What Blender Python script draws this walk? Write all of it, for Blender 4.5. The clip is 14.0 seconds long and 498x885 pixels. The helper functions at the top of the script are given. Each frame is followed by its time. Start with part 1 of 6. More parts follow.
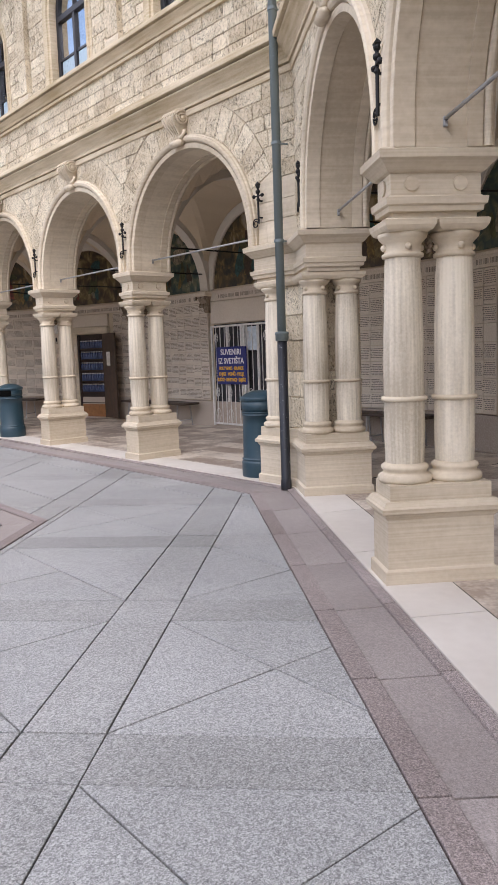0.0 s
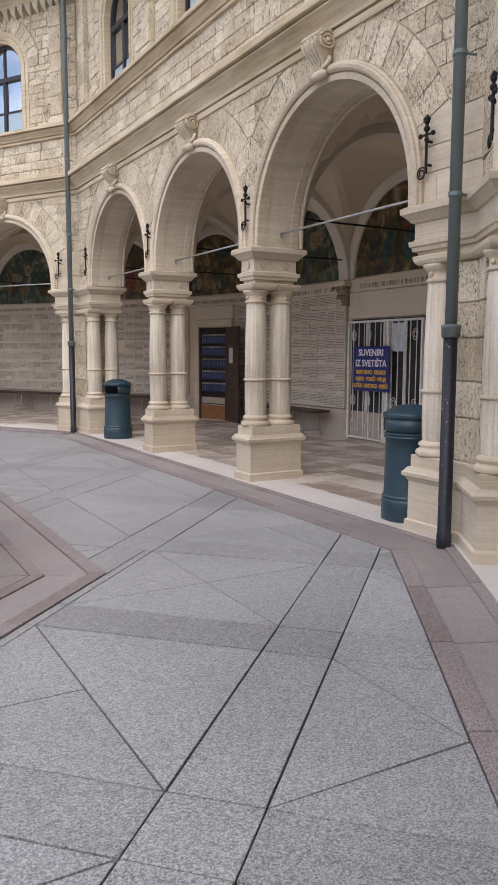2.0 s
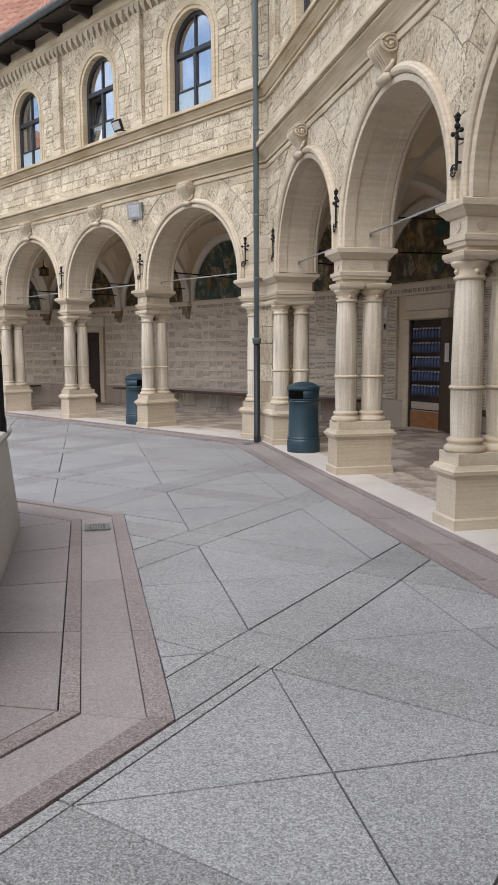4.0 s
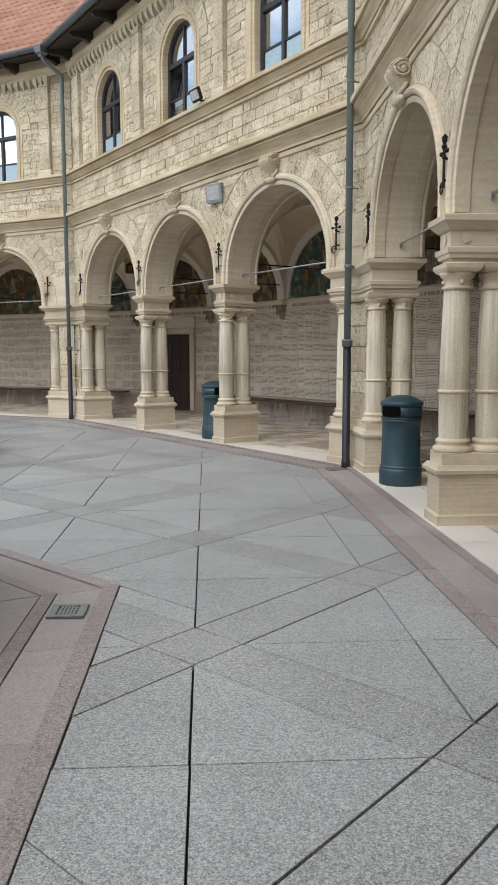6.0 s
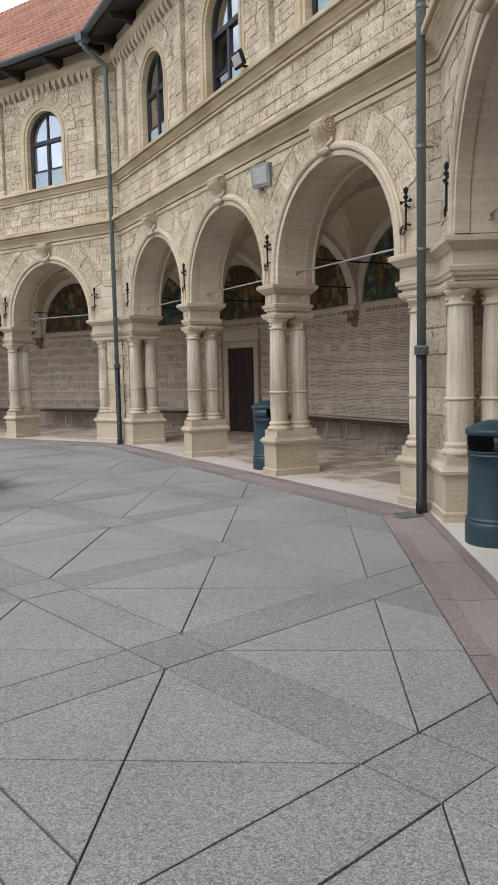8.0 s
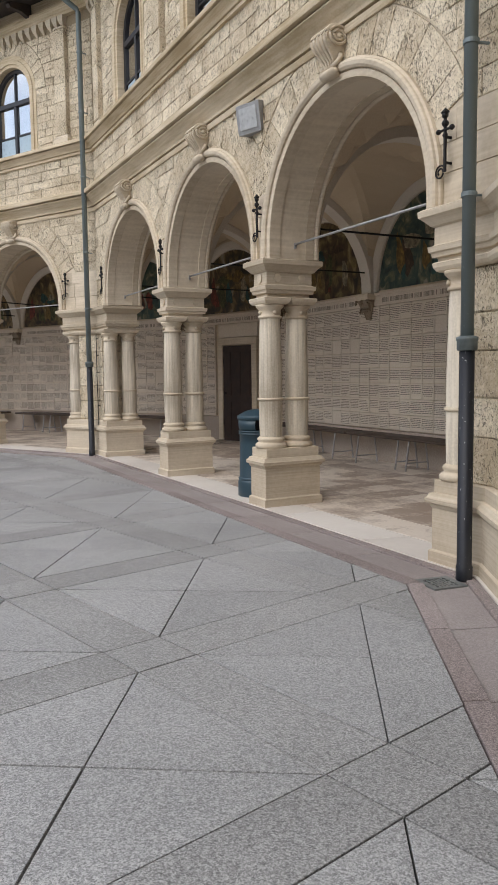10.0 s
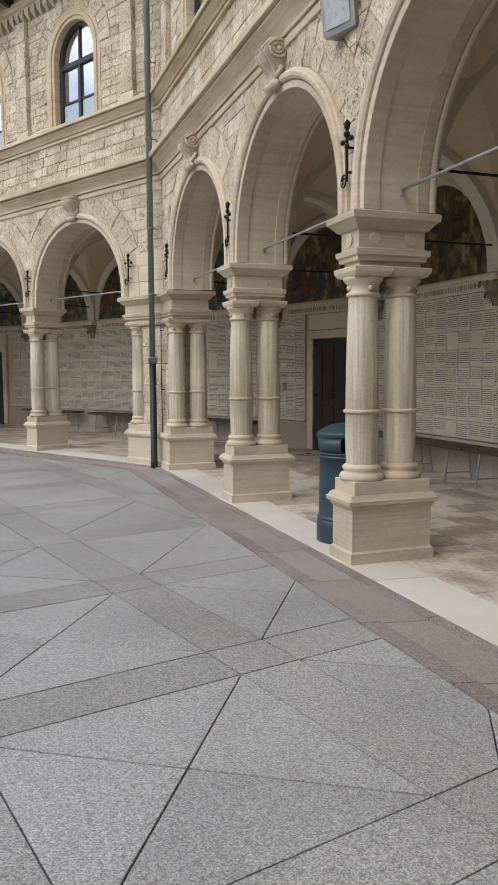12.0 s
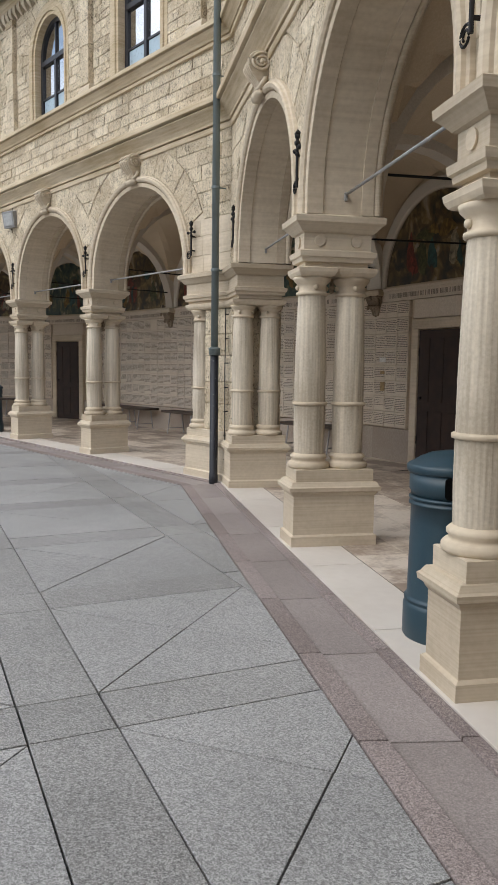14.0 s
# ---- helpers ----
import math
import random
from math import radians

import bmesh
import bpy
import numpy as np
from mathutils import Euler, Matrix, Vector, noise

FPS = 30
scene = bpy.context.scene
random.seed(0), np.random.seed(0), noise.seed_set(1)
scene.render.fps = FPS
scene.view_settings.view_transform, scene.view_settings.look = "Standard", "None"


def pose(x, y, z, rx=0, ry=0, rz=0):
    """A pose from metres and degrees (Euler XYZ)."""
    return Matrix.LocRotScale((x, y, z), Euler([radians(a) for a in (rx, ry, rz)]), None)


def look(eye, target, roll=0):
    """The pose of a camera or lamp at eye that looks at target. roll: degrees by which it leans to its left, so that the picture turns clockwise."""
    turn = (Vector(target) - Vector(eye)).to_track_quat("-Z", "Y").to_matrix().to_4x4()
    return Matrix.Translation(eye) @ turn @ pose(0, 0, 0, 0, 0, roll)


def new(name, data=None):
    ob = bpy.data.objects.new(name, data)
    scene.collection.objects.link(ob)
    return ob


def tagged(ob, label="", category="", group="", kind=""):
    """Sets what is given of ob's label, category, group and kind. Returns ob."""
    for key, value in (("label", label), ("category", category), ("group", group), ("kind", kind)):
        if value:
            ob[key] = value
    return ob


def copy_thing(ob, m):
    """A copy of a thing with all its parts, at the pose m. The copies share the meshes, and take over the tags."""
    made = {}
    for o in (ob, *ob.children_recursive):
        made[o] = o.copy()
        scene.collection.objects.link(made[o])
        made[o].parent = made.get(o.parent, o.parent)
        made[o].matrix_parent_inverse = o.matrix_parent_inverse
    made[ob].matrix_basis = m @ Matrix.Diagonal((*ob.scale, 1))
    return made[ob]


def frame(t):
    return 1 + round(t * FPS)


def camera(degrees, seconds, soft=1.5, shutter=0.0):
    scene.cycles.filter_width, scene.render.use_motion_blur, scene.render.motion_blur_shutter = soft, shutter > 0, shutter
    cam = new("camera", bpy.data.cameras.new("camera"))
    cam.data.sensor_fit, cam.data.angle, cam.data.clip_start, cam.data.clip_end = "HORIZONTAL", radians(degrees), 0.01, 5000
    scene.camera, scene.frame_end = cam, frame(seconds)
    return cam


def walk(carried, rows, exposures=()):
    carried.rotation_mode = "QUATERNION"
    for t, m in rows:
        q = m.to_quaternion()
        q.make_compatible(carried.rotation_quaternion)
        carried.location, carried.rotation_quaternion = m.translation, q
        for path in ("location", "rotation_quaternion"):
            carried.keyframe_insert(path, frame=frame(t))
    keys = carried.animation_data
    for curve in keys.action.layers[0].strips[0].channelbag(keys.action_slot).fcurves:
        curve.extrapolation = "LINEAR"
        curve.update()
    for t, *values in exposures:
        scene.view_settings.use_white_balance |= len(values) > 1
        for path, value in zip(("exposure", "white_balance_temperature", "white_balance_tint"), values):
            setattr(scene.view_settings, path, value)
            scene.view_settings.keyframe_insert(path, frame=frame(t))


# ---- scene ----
# ---- camera and walk ----
cam = camera(36.41, 14.0, soft=1.25)
ROWS = [
    (0.0, 0.123, 0.081, 1.513, -39.10, -6.92, -2.03),
    (0.5, 0.435, 0.504, 1.515, -35.42, -6.54, -2.06),
    (1.0, 0.741, 0.967, 1.503, -34.18, -6.56, -1.15),
    (1.5, 1.105, 1.438, 1.494, -29.68, -6.60, 0.32),
    (2.0, 1.441, 1.879, 1.477, -29.21, -6.69, 0.19),
    (2.5, 1.789, 2.335, 1.466, -23.66, -6.83, 0.10),
    (3.0, 2.099, 2.858, 1.470, -17.68, -6.86, -0.82),
    (3.5, 2.414, 3.313, 1.480, -14.68, -6.90, -0.68),
    (6.0, 3.605, 5.868, 1.496, -3.22, -6.60, -0.09),
    (6.5, 3.768, 6.396, 1.505, -0.98, -6.37, -0.41),
    (7.0, 3.961, 6.916, 1.496, 2.98, -5.39, -1.31),
    (7.5, 4.095, 7.459, 1.493, 4.03, -5.41, -1.59),
    (8.0, 4.225, 8.075, 1.479, 3.84, -5.37, -1.30),
    (10.5, 4.394, 11.060, 1.471, 4.87, -5.29, -0.67),
    (11.0, 4.377, 11.652, 1.492, 5.42, -5.35, -0.46),
    (11.5, 4.382, 12.242, 1.498, 10.46, -5.30, -0.49),
    (12.0, 4.357, 12.832, 1.501, 12.46, -5.49, -0.32),
    (12.5, 4.323, 13.404, 1.468, 17.62, -5.65, 0.49),
    (13.0, 4.218, 14.025, 1.462, 21.04, -5.92, 0.42),
    (13.5, 4.195, 14.603, 1.469, 20.95, -6.03, 0.57),
    (14.0, 4.154, 15.179, 1.480, 20.59, -5.80, 0.78),
]
walk(cam, [(t, pose(x, y, z, 90 + pitch, 0, yaw) @ pose(0, 0, 0, 0, 0, roll)) for t, x, y, z, yaw, pitch, roll in ROWS], [(0.0, 1.12, 6530, 17), (1.5, 0.82, 6550, 17), (2.5, 0.70, 6530, 16), (3.0, 0.67, 6520, 15), (3.5, 0.74, 6500, 14), (6.0, 0.66, 6550, 6), (7.0, 0.52, 6680, 8), (8.0, 0.45, 6600, 10), (11.0, 0.53, 6650, 11), (14.0, 0.50, 6620, 9)])

# ---- light ----
world = bpy.data.worlds.new("world")
scene.world = world
world.use_nodes = True
wn = world.node_tree.nodes
wl = world.node_tree.links
sky = wn.new("ShaderNodeTexSky")
sky.sky_type = "NISHITA"
sky.sun_disc = False
sky.sun_elevation = radians(48)
sky.sun_rotation = radians(200)
sky.air_density, sky.dust_density, sky.ozone_density = 1.0, 1.4, 1.0
# broken cloud over the blue: a procedural veil on the sky's own dome
geo = wn.new("ShaderNodeTexCoord")
cloud = wn.new("ShaderNodeTexNoise")
cloud.inputs["Scale"].default_value = 2.2
cloud.inputs["Detail"].default_value = 6
cloud.inputs["Roughness"].default_value = 0.55
ramp = wn.new("ShaderNodeValToRGB")
ramp.color_ramp.elements[0].position, ramp.color_ramp.elements[1].position = 0.44, 0.66
mixc = wn.new("ShaderNodeMixRGB")
mixc.inputs["Color2"].default_value = (10.5, 10.8, 11.4, 1)
wl.new(geo.outputs["Generated"], cloud.inputs["Vector"])
wl.new(cloud.outputs["Fac"], ramp.inputs["Fac"])
wl.new(ramp.outputs["Color"], mixc.inputs["Fac"])
wl.new(sky.outputs["Color"], mixc.inputs["Color1"])
wl.new(mixc.outputs["Color"], wn["Background"].inputs["Color"])
wn["Background"].inputs["Strength"].default_value = 0.15
sun = new("sun", bpy.data.lights.new("sun", "SUN"))
sun.data.energy, sun.data.angle, sun.data.color = 0.8, radians(50), (1.0, 0.97, 0.93)
sun.matrix_world = look((-14, -4, 22), (0, 8, 0))


# ---- materials ----
def material(name):
    m = bpy.data.materials.new(name)
    m.use_nodes = True
    nt = m.node_tree
    return m, nt.nodes, nt.links, nt.nodes["Principled BSDF"]


def stone(name, dark, light, scale=6.0, grain=60.0, bump=0.3, rough=0.8, pits=0.0, streak=0.0, island=0.12, spec=0.3, speckle=0.0, stain=0.25, axis=(3, 3, 60), grit=0.55):
    """A mineral surface: broad stains, fine grain, optional pits, bedding streaks and crystal speckle; each piece a little apart in tone."""
    m, n, l, b = material(name)
    tc = n.new("ShaderNodeTexCoord")
    info = n.new("ShaderNodeObjectInfo")
    isl = n.new("ShaderNodeNewGeometry")
    broad = n.new("ShaderNodeTexNoise")
    broad.inputs["Scale"].default_value, broad.inputs["Detail"].default_value = scale * 0.25, 5
    fine = n.new("ShaderNodeTexNoise")
    fine.inputs["Scale"].default_value, fine.inputs["Detail"].default_value = grain, 6
    for t in (broad, fine):
        l.new(tc.outputs["Object"], t.inputs["Vector"])
    base = n.new("ShaderNodeValToRGB")
    base.color_ramp.elements[0].position, base.color_ramp.elements[1].position = 0.34, 0.66
    base.color_ramp.elements[0].color, base.color_ramp.elements[1].color = (*dark, 1), (*light, 1)
    add = n.new("ShaderNodeMath")
    add.operation = "MULTIPLY_ADD"
    add.inputs[1].default_value, add.inputs[2].default_value = grit, 0.5 - grit / 2
    l.new(fine.outputs["Fac"], add.inputs[0])
    add2 = n.new("ShaderNodeMath")
    add2.operation = "MULTIPLY_ADD"
    add2.inputs[1].default_value = stain * 2
    l.new(broad.outputs["Fac"], add2.inputs[0])
    sub = n.new("ShaderNodeMath")
    sub.operation = "SUBTRACT"
    sub.inputs[1].default_value = stain
    l.new(add.outputs[0], sub.inputs[0])
    l.new(sub.outputs[0], add2.inputs[2])
    fac = add2.outputs[0]
    rnd = n.new("ShaderNodeMath")
    rnd.operation = "ADD"
    l.new(info.outputs["Random"], rnd.inputs[0])
    l.new(isl.outputs["Random Per Island"], rnd.inputs[1])
    fr = n.new("ShaderNodeMath")
    fr.operation = "FRACT"
    l.new(rnd.outputs[0], fr.inputs[0])
    ma = n.new("ShaderNodeMath")
    ma.operation = "MULTIPLY_ADD"
    ma.inputs[1].default_value = island * 2
    l.new(fr.outputs[0], ma.inputs[0])
    s2 = n.new("ShaderNodeMath")
    s2.operation = "SUBTRACT"
    s2.inputs[1].default_value = island
    l.new(fac, s2.inputs[0])
    l.new(s2.outputs[0], ma.inputs[2])
    fac = ma.outputs[0]
    height = fine.outputs["Fac"]
    if streak:
        mp = n.new("ShaderNodeMapping")
        mp.inputs["Scale"].default_value = axis
        st = n.new("ShaderNodeTexNoise")
        st.inputs["Scale"].default_value, st.inputs["Detail"].default_value = 1.0, 4
        l.new(tc.outputs["Object"], mp.inputs["Vector"])
        l.new(mp.outputs["Vector"], st.inputs["Vector"])
        mx = n.new("ShaderNodeMath")
        mx.operation = "MULTIPLY_ADD"
        mx.inputs[1].default_value = streak
        l.new(st.outputs["Fac"], mx.inputs[0])
        s3 = n.new("ShaderNodeMath")
        s3.operation = "SUBTRACT"
        s3.inputs[1].default_value = streak / 2
        l.new(fac, s3.inputs[0])
        l.new(s3.outputs[0], mx.inputs[2])
        fac = mx.outputs[0]
    l.new(fac, base.inputs["Fac"])
    colour = base.outputs["Color"]
    if speckle:
        # crystals: large blotches of light and dark mineral over fine salt and pepper
        for size, weight in ((140, 0.6), (290, 0.8)):
            vo = n.new("ShaderNodeTexVoronoi")
            vo.inputs["Scale"].default_value = size
            l.new(tc.outputs["Object"], vo.inputs["Vector"])
            vr = n.new("ShaderNodeSeparateColor")
            l.new(vo.outputs["Color"], vr.inputs[0])
            rp = n.new("ShaderNodeValToRGB")
            rp.color_ramp.elements[0].position, rp.color_ramp.elements[1].position = 0.08, 0.75
            lo, hi = 1 - speckle * weight, 1 + speckle * weight * 0.62
            rp.color_ramp.elements[0].color, rp.color_ramp.elements[1].color = (lo, lo, lo, 1), (hi, hi, hi, 1)
            l.new(vr.outputs[0], rp.inputs["Fac"])
            mu = n.new("ShaderNodeMixRGB")
            mu.blend_type = "MULTIPLY"
            mu.inputs["Fac"].default_value = 1
            l.new(colour, mu.inputs["Color1"])
            l.new(rp.outputs["Color"], mu.inputs["Color2"])
            colour = mu.outputs["Color"]
    if pits:
        # holes of travertine: worm-like clusters in some places, a few small pores elsewhere
        mp = n.new("ShaderNodeMapping")
        mp.inputs["Scale"].default_value = (1.0, 1.0, 0.7)
        l.new(tc.outputs["Object"], mp.inputs["Vector"])
        mask = n.new("ShaderNodeTexNoise")
        mask.inputs["Scale"].default_value, mask.inputs["Detail"].default_value = 5.5, 3
        l.new(tc.outputs["Object"], mask.inputs["Vector"])
        for size, low, gain in ((40, 0.235, 0.25), (110, 0.315, 0.11)):
            pn = n.new("ShaderNodeTexNoise")
            pn.inputs["Scale"].default_value, pn.inputs["Detail"].default_value, pn.inputs["Roughness"].default_value = size, 3, 0.6
            pn.inputs["Distortion"].default_value = 0.9
            l.new(mp.outputs["Vector"], pn.inputs["Vector"])
            cut = n.new("ShaderNodeMath")
            cut.operation = "MULTIPLY_ADD"
            cut.inputs[1].default_value, cut.inputs[2].default_value = gain, low
            l.new(mask.outputs["Fac"], cut.inputs[0])
            pr = n.new("ShaderNodeMapRange")
            up = n.new("ShaderNodeMath")
            up.operation = "ADD"
            up.inputs[1].default_value = 0.05
            l.new(cut.outputs[0], up.inputs[0])
            l.new(pn.outputs["Fac"], pr.inputs["Value"])
            l.new(cut.outputs[0], pr.inputs["From Min"])
            l.new(up.outputs[0], pr.inputs["From Max"])
            mu = n.new("ShaderNodeMixRGB")
            mu.blend_type = "MULTIPLY"
            mu.inputs["Fac"].default_value = pits
            l.new(colour, mu.inputs["Color1"])
            l.new(pr.outputs["Result"], mu.inputs["Color2"])
            colour = mu.outputs["Color"]
            hm = n.new("ShaderNodeMath")
            hm.operation = "MULTIPLY_ADD"
            hm.inputs[1].default_value = 0.5
            l.new(height, hm.inputs[0])
            l.new(pr.outputs["Result"], hm.inputs[2])
            height = hm.outputs[0]
    l.new(colour, b.inputs["Base Color"])
    bp = n.new("ShaderNodeBump")
    bp.inputs["Strength"].default_value, bp.inputs["Distance"].default_value = bump, 0.01
    l.new(height, bp.inputs["Height"])
    l.new(bp.outputs["Normal"], b.inputs["Normal"])
    b.inputs["Roughness"].default_value = rough
    b.inputs["Specular IOR Level"].default_value = spec
    return m


def paint(name, colour, rough=0.5, metal=0.0, wear=0.15, scale=18.0, bump=0.05):
    """Paint, metal or wood finish with faint mottling and uneven gloss."""
    m, n, l, b = material(name)
    tc = n.new("ShaderNodeTexCoord")
    no = n.new("ShaderNodeTexNoise")
    no.inputs["Scale"].default_value, no.inputs["Detail"].default_value = scale, 6
    l.new(tc.outputs["Object"], no.inputs["Vector"])
    rp = n.new("ShaderNodeValToRGB")
    rp.color_ramp.elements[0].position, rp.color_ramp.elements[1].position = 0.3, 0.7
    rp.color_ramp.elements[0].color = (*[c * (1 - wear) for c in colour], 1)
    rp.color_ramp.elements[1].color = (*[min(1, c * (1 + wear)) for c in colour], 1)
    l.new(no.outputs["Fac"], rp.inputs["Fac"])
    l.new(rp.outputs["Color"], b.inputs["Base Color"])
    mr = n.new("ShaderNodeMapRange")
    mr.inputs["To Min"].default_value, mr.inputs["To Max"].default_value = max(0.02, rough - 0.1), min(1, rough + 0.1)
    l.new(no.outputs["Fac"], mr.inputs["Value"])
    l.new(mr.outputs["Result"], b.inputs["Roughness"])
    b.inputs["Metallic"].default_value = metal
    bp = n.new("ShaderNodeBump")
    bp.inputs["Strength"].default_value, bp.inputs["Distance"].default_value = bump, 0.005
    l.new(no.outputs["Fac"], bp.inputs["Height"])
    l.new(bp.outputs["Normal"], b.inputs["Normal"])
    return m


def weathered(name, colour, worn, rough, metal, cut):
    """Painted metal or plastic with long upright streaks of wear and small chips to a paler ground."""
    m, n, l, b = material(name)
    tc = n.new("ShaderNodeTexCoord")
    colour_now = None
    for scale, stretch, low, strength in ((7.0, (1, 1, 0.10), 0.52, 0.35), (60.0, (1, 1, 0.6), cut, 0.9)):
        mp = n.new("ShaderNodeMapping")
        mp.inputs["Scale"].default_value = stretch
        no = n.new("ShaderNodeTexNoise")
        no.inputs["Scale"].default_value, no.inputs["Detail"].default_value = scale, 5
        l.new(tc.outputs["Object"], mp.inputs["Vector"])
        l.new(mp.outputs["Vector"], no.inputs["Vector"])
        mr = n.new("ShaderNodeMapRange")
        mr.inputs["From Min"].default_value, mr.inputs["From Max"].default_value = low, low + (0.2 if scale < 20 else 0.03)
        mr.inputs["To Max"].default_value = strength
        l.new(no.outputs["Fac"], mr.inputs["Value"])
        mx = n.new("ShaderNodeMixRGB")
        mx.inputs["Color1"].default_value, mx.inputs["Color2"].default_value = (*colour, 1), (*worn, 1)
        if colour_now:
            l.new(colour_now, mx.inputs["Color1"])
        else:
            mx.inputs["Color2"].default_value = (*[c * 0.55 + w * 0.25 for c, w in zip(colour, worn)], 1)
        l.new(mr.outputs["Result"], mx.inputs["Fac"])
        colour_now = mx.outputs["Color"]
    l.new(colour_now, b.inputs["Base Color"])
    b.inputs["Roughness"].default_value, b.inputs["Metallic"].default_value = rough, metal
    bp = n.new("ShaderNodeBump")
    bp.inputs["Strength"].default_value, bp.inputs["Distance"].default_value = 0.12, 0.004
    l.new(no.outputs["Fac"], bp.inputs["Height"])
    l.new(bp.outputs["Normal"], b.inputs["Normal"])
    return m


def fresco(name, tones, scale):
    """A dark, weathered lunette painting: plain patches of its colours, no figures."""
    m, n, l, b = material(name)
    tc = n.new("ShaderNodeTexCoord")
    mp = n.new("ShaderNodeMapping")
    mp.inputs["Scale"].default_value = (1.0, 1.0, 0.85)
    l.new(tc.outputs["Object"], mp.inputs["Vector"])
    warp = n.new("ShaderNodeTexNoise")
    warp.inputs["Scale"].default_value, warp.inputs["Detail"].default_value = scale * 1.5, 4
    l.new(mp.outputs["Vector"], warp.inputs["Vector"])
    mixv = n.new("ShaderNodeMixRGB")
    mixv.inputs["Fac"].default_value = 0.22
    l.new(mp.outputs["Vector"], mixv.inputs["Color1"])
    l.new(warp.outputs["Color"], mixv.inputs["Color2"])
    vo = n.new("ShaderNodeTexVoronoi")
    vo.inputs["Scale"].default_value = scale * 5.5
    l.new(mixv.outputs["Color"], vo.inputs["Vector"])
    se = n.new("ShaderNodeSeparateColor")
    l.new(vo.outputs["Color"], se.inputs[0])
    no = n.new("ShaderNodeTexNoise")
    no.inputs["Scale"].default_value, no.inputs["Detail"].default_value, no.inputs["Distortion"].default_value = scale * 2.4, 9, 0.8
    l.new(mp.outputs["Vector"], no.inputs["Vector"])
    mm = n.new("ShaderNodeMath")
    mm.operation = "MULTIPLY_ADD"
    mm.inputs[1].default_value = 0.14
    l.new(se.outputs[0], mm.inputs[0])
    ad = n.new("ShaderNodeMath")
    ad.operation = "SUBTRACT"
    ad.inputs[1].default_value = 0.07
    l.new(no.outputs["Fac"], ad.inputs[0])
    l.new(ad.outputs[0], mm.inputs[2])
    rp = n.new("ShaderNodeValToRGB")
    while len(rp.color_ramp.elements) < len(tones):
        rp.color_ramp.elements.new(0.5)
    for i, c in enumerate(tones):
        rp.color_ramp.elements[i].position = 0.28 + 0.44 * i / (len(tones) - 1)
        rp.color_ramp.elements[i].color = (*[min(v * 2.5, 0.6) for v in c], 1)
    l.new(mm.outputs[0], rp.inputs["Fac"])
    l.new(rp.outputs["Color"], b.inputs["Base Color"])
    b.inputs["Roughness"].default_value = 0.5
    return m


TRAVERTINE = stone("travertine", (0.51, 0.415, 0.285), (0.80, 0.70, 0.53), 7, 30, 0.9, 0.92, pits=0.62, island=0.09, stain=0.3, grit=0.6)
WEATHERED = stone("weathered_limestone", (0.42, 0.33, 0.205), (0.68, 0.575, 0.42), 4, 60, 0.3, 0.9, streak=0.5, island=0.05, stain=0.35, axis=(2, 2, 45), grit=0.3)
MORTAR = stone("mortar", (0.24, 0.18, 0.115), (0.36, 0.29, 0.195), 6, 60, 0.3, 0.95)
LIMESTONE = stone("limestone", (0.445, 0.37, 0.27), (0.63, 0.545, 0.42), 4, 26, 0.15, 0.85, streak=0.4, island=0.08, grit=0.22, axis=(1.2, 1.2, 75), stain=0.34)
SMOOTH = stone("smooth_limestone", (0.465, 0.385, 0.28), (0.665, 0.575, 0.44), 4, 24, 0.12, 0.85, streak=0.42, island=0.09, grit=0.28, axis=(1.5, 1.5, 30), stain=0.3)
FLUTED = stone("column_limestone", (0.40, 0.345, 0.265), (0.71, 0.635, 0.51), 5, 55, 0.2, 0.9, streak=0.6, island=0.06, stain=0.35, axis=(30, 30, 1.2), grit=0.26)
GRANITE = stone("grey_granite", (0.275, 0.275, 0.269), (0.395, 0.395, 0.387), 3, 90, 0.12, 0.6, island=0.06, spec=0.35, speckle=0.5, stain=0.26)
GRANITE_BAND = stone("dark_grey_granite", (0.24, 0.238, 0.23), (0.365, 0.363, 0.353), 3, 90, 0.12, 0.6, island=0.08, spec=0.35, speckle=0.54, stain=0.28)
RED = stone("red_granite", (0.255, 0.220, 0.208), (0.37, 0.328, 0.312), 3, 120, 0.1, 0.55, island=0.1, spec=0.35, speckle=0.24, stain=0.36)
RED_EDGE = stone("red_granite_edging", (0.21, 0.172, 0.16), (0.35, 0.298, 0.284), 3, 120, 0.2, 0.65, island=0.08, spec=0.35, speckle=0.46)
JOINT = stone("paving_joint", (0.018, 0.018, 0.017), (0.045, 0.043, 0.04), 5, 60, 0.3, 0.95)
CARVED = stone("carved_brown_stone", (0.17, 0.125, 0.085), (0.33, 0.26, 0.19), 8, 40, 0.3, 0.9)
MARBLE = stone("pale_marble", (0.56, 0.51, 0.45), (0.70, 0.655, 0.59), 3, 14, 0.05, 0.55, island=0.08, grit=0.16, stain=0.35)
FLAG = stone("arcade_flagstone", (0.32, 0.25, 0.195), (0.68, 0.60, 0.505), 12, 26, 0.08, 0.42, island=0.2, stain=0.5, spec=0.5)
PLASTER = stone("vault_plaster", (0.52, 0.42, 0.295), (0.62, 0.515, 0.375), 3, 60, 0.08, 0.9)
RIB = stone("vault_rib", (0.55, 0.50, 0.43), (0.68, 0.63, 0.55), 3, 60, 0.1, 0.9)
PLAQUE = stone("votive_plaque", (0.54, 0.455, 0.36), (0.70, 0.615, 0.505), 3, 40, 0.06, 0.6, island=0.05)
LETTER = paint("engraved_letters", (0.20, 0.165, 0.13), 0.8)
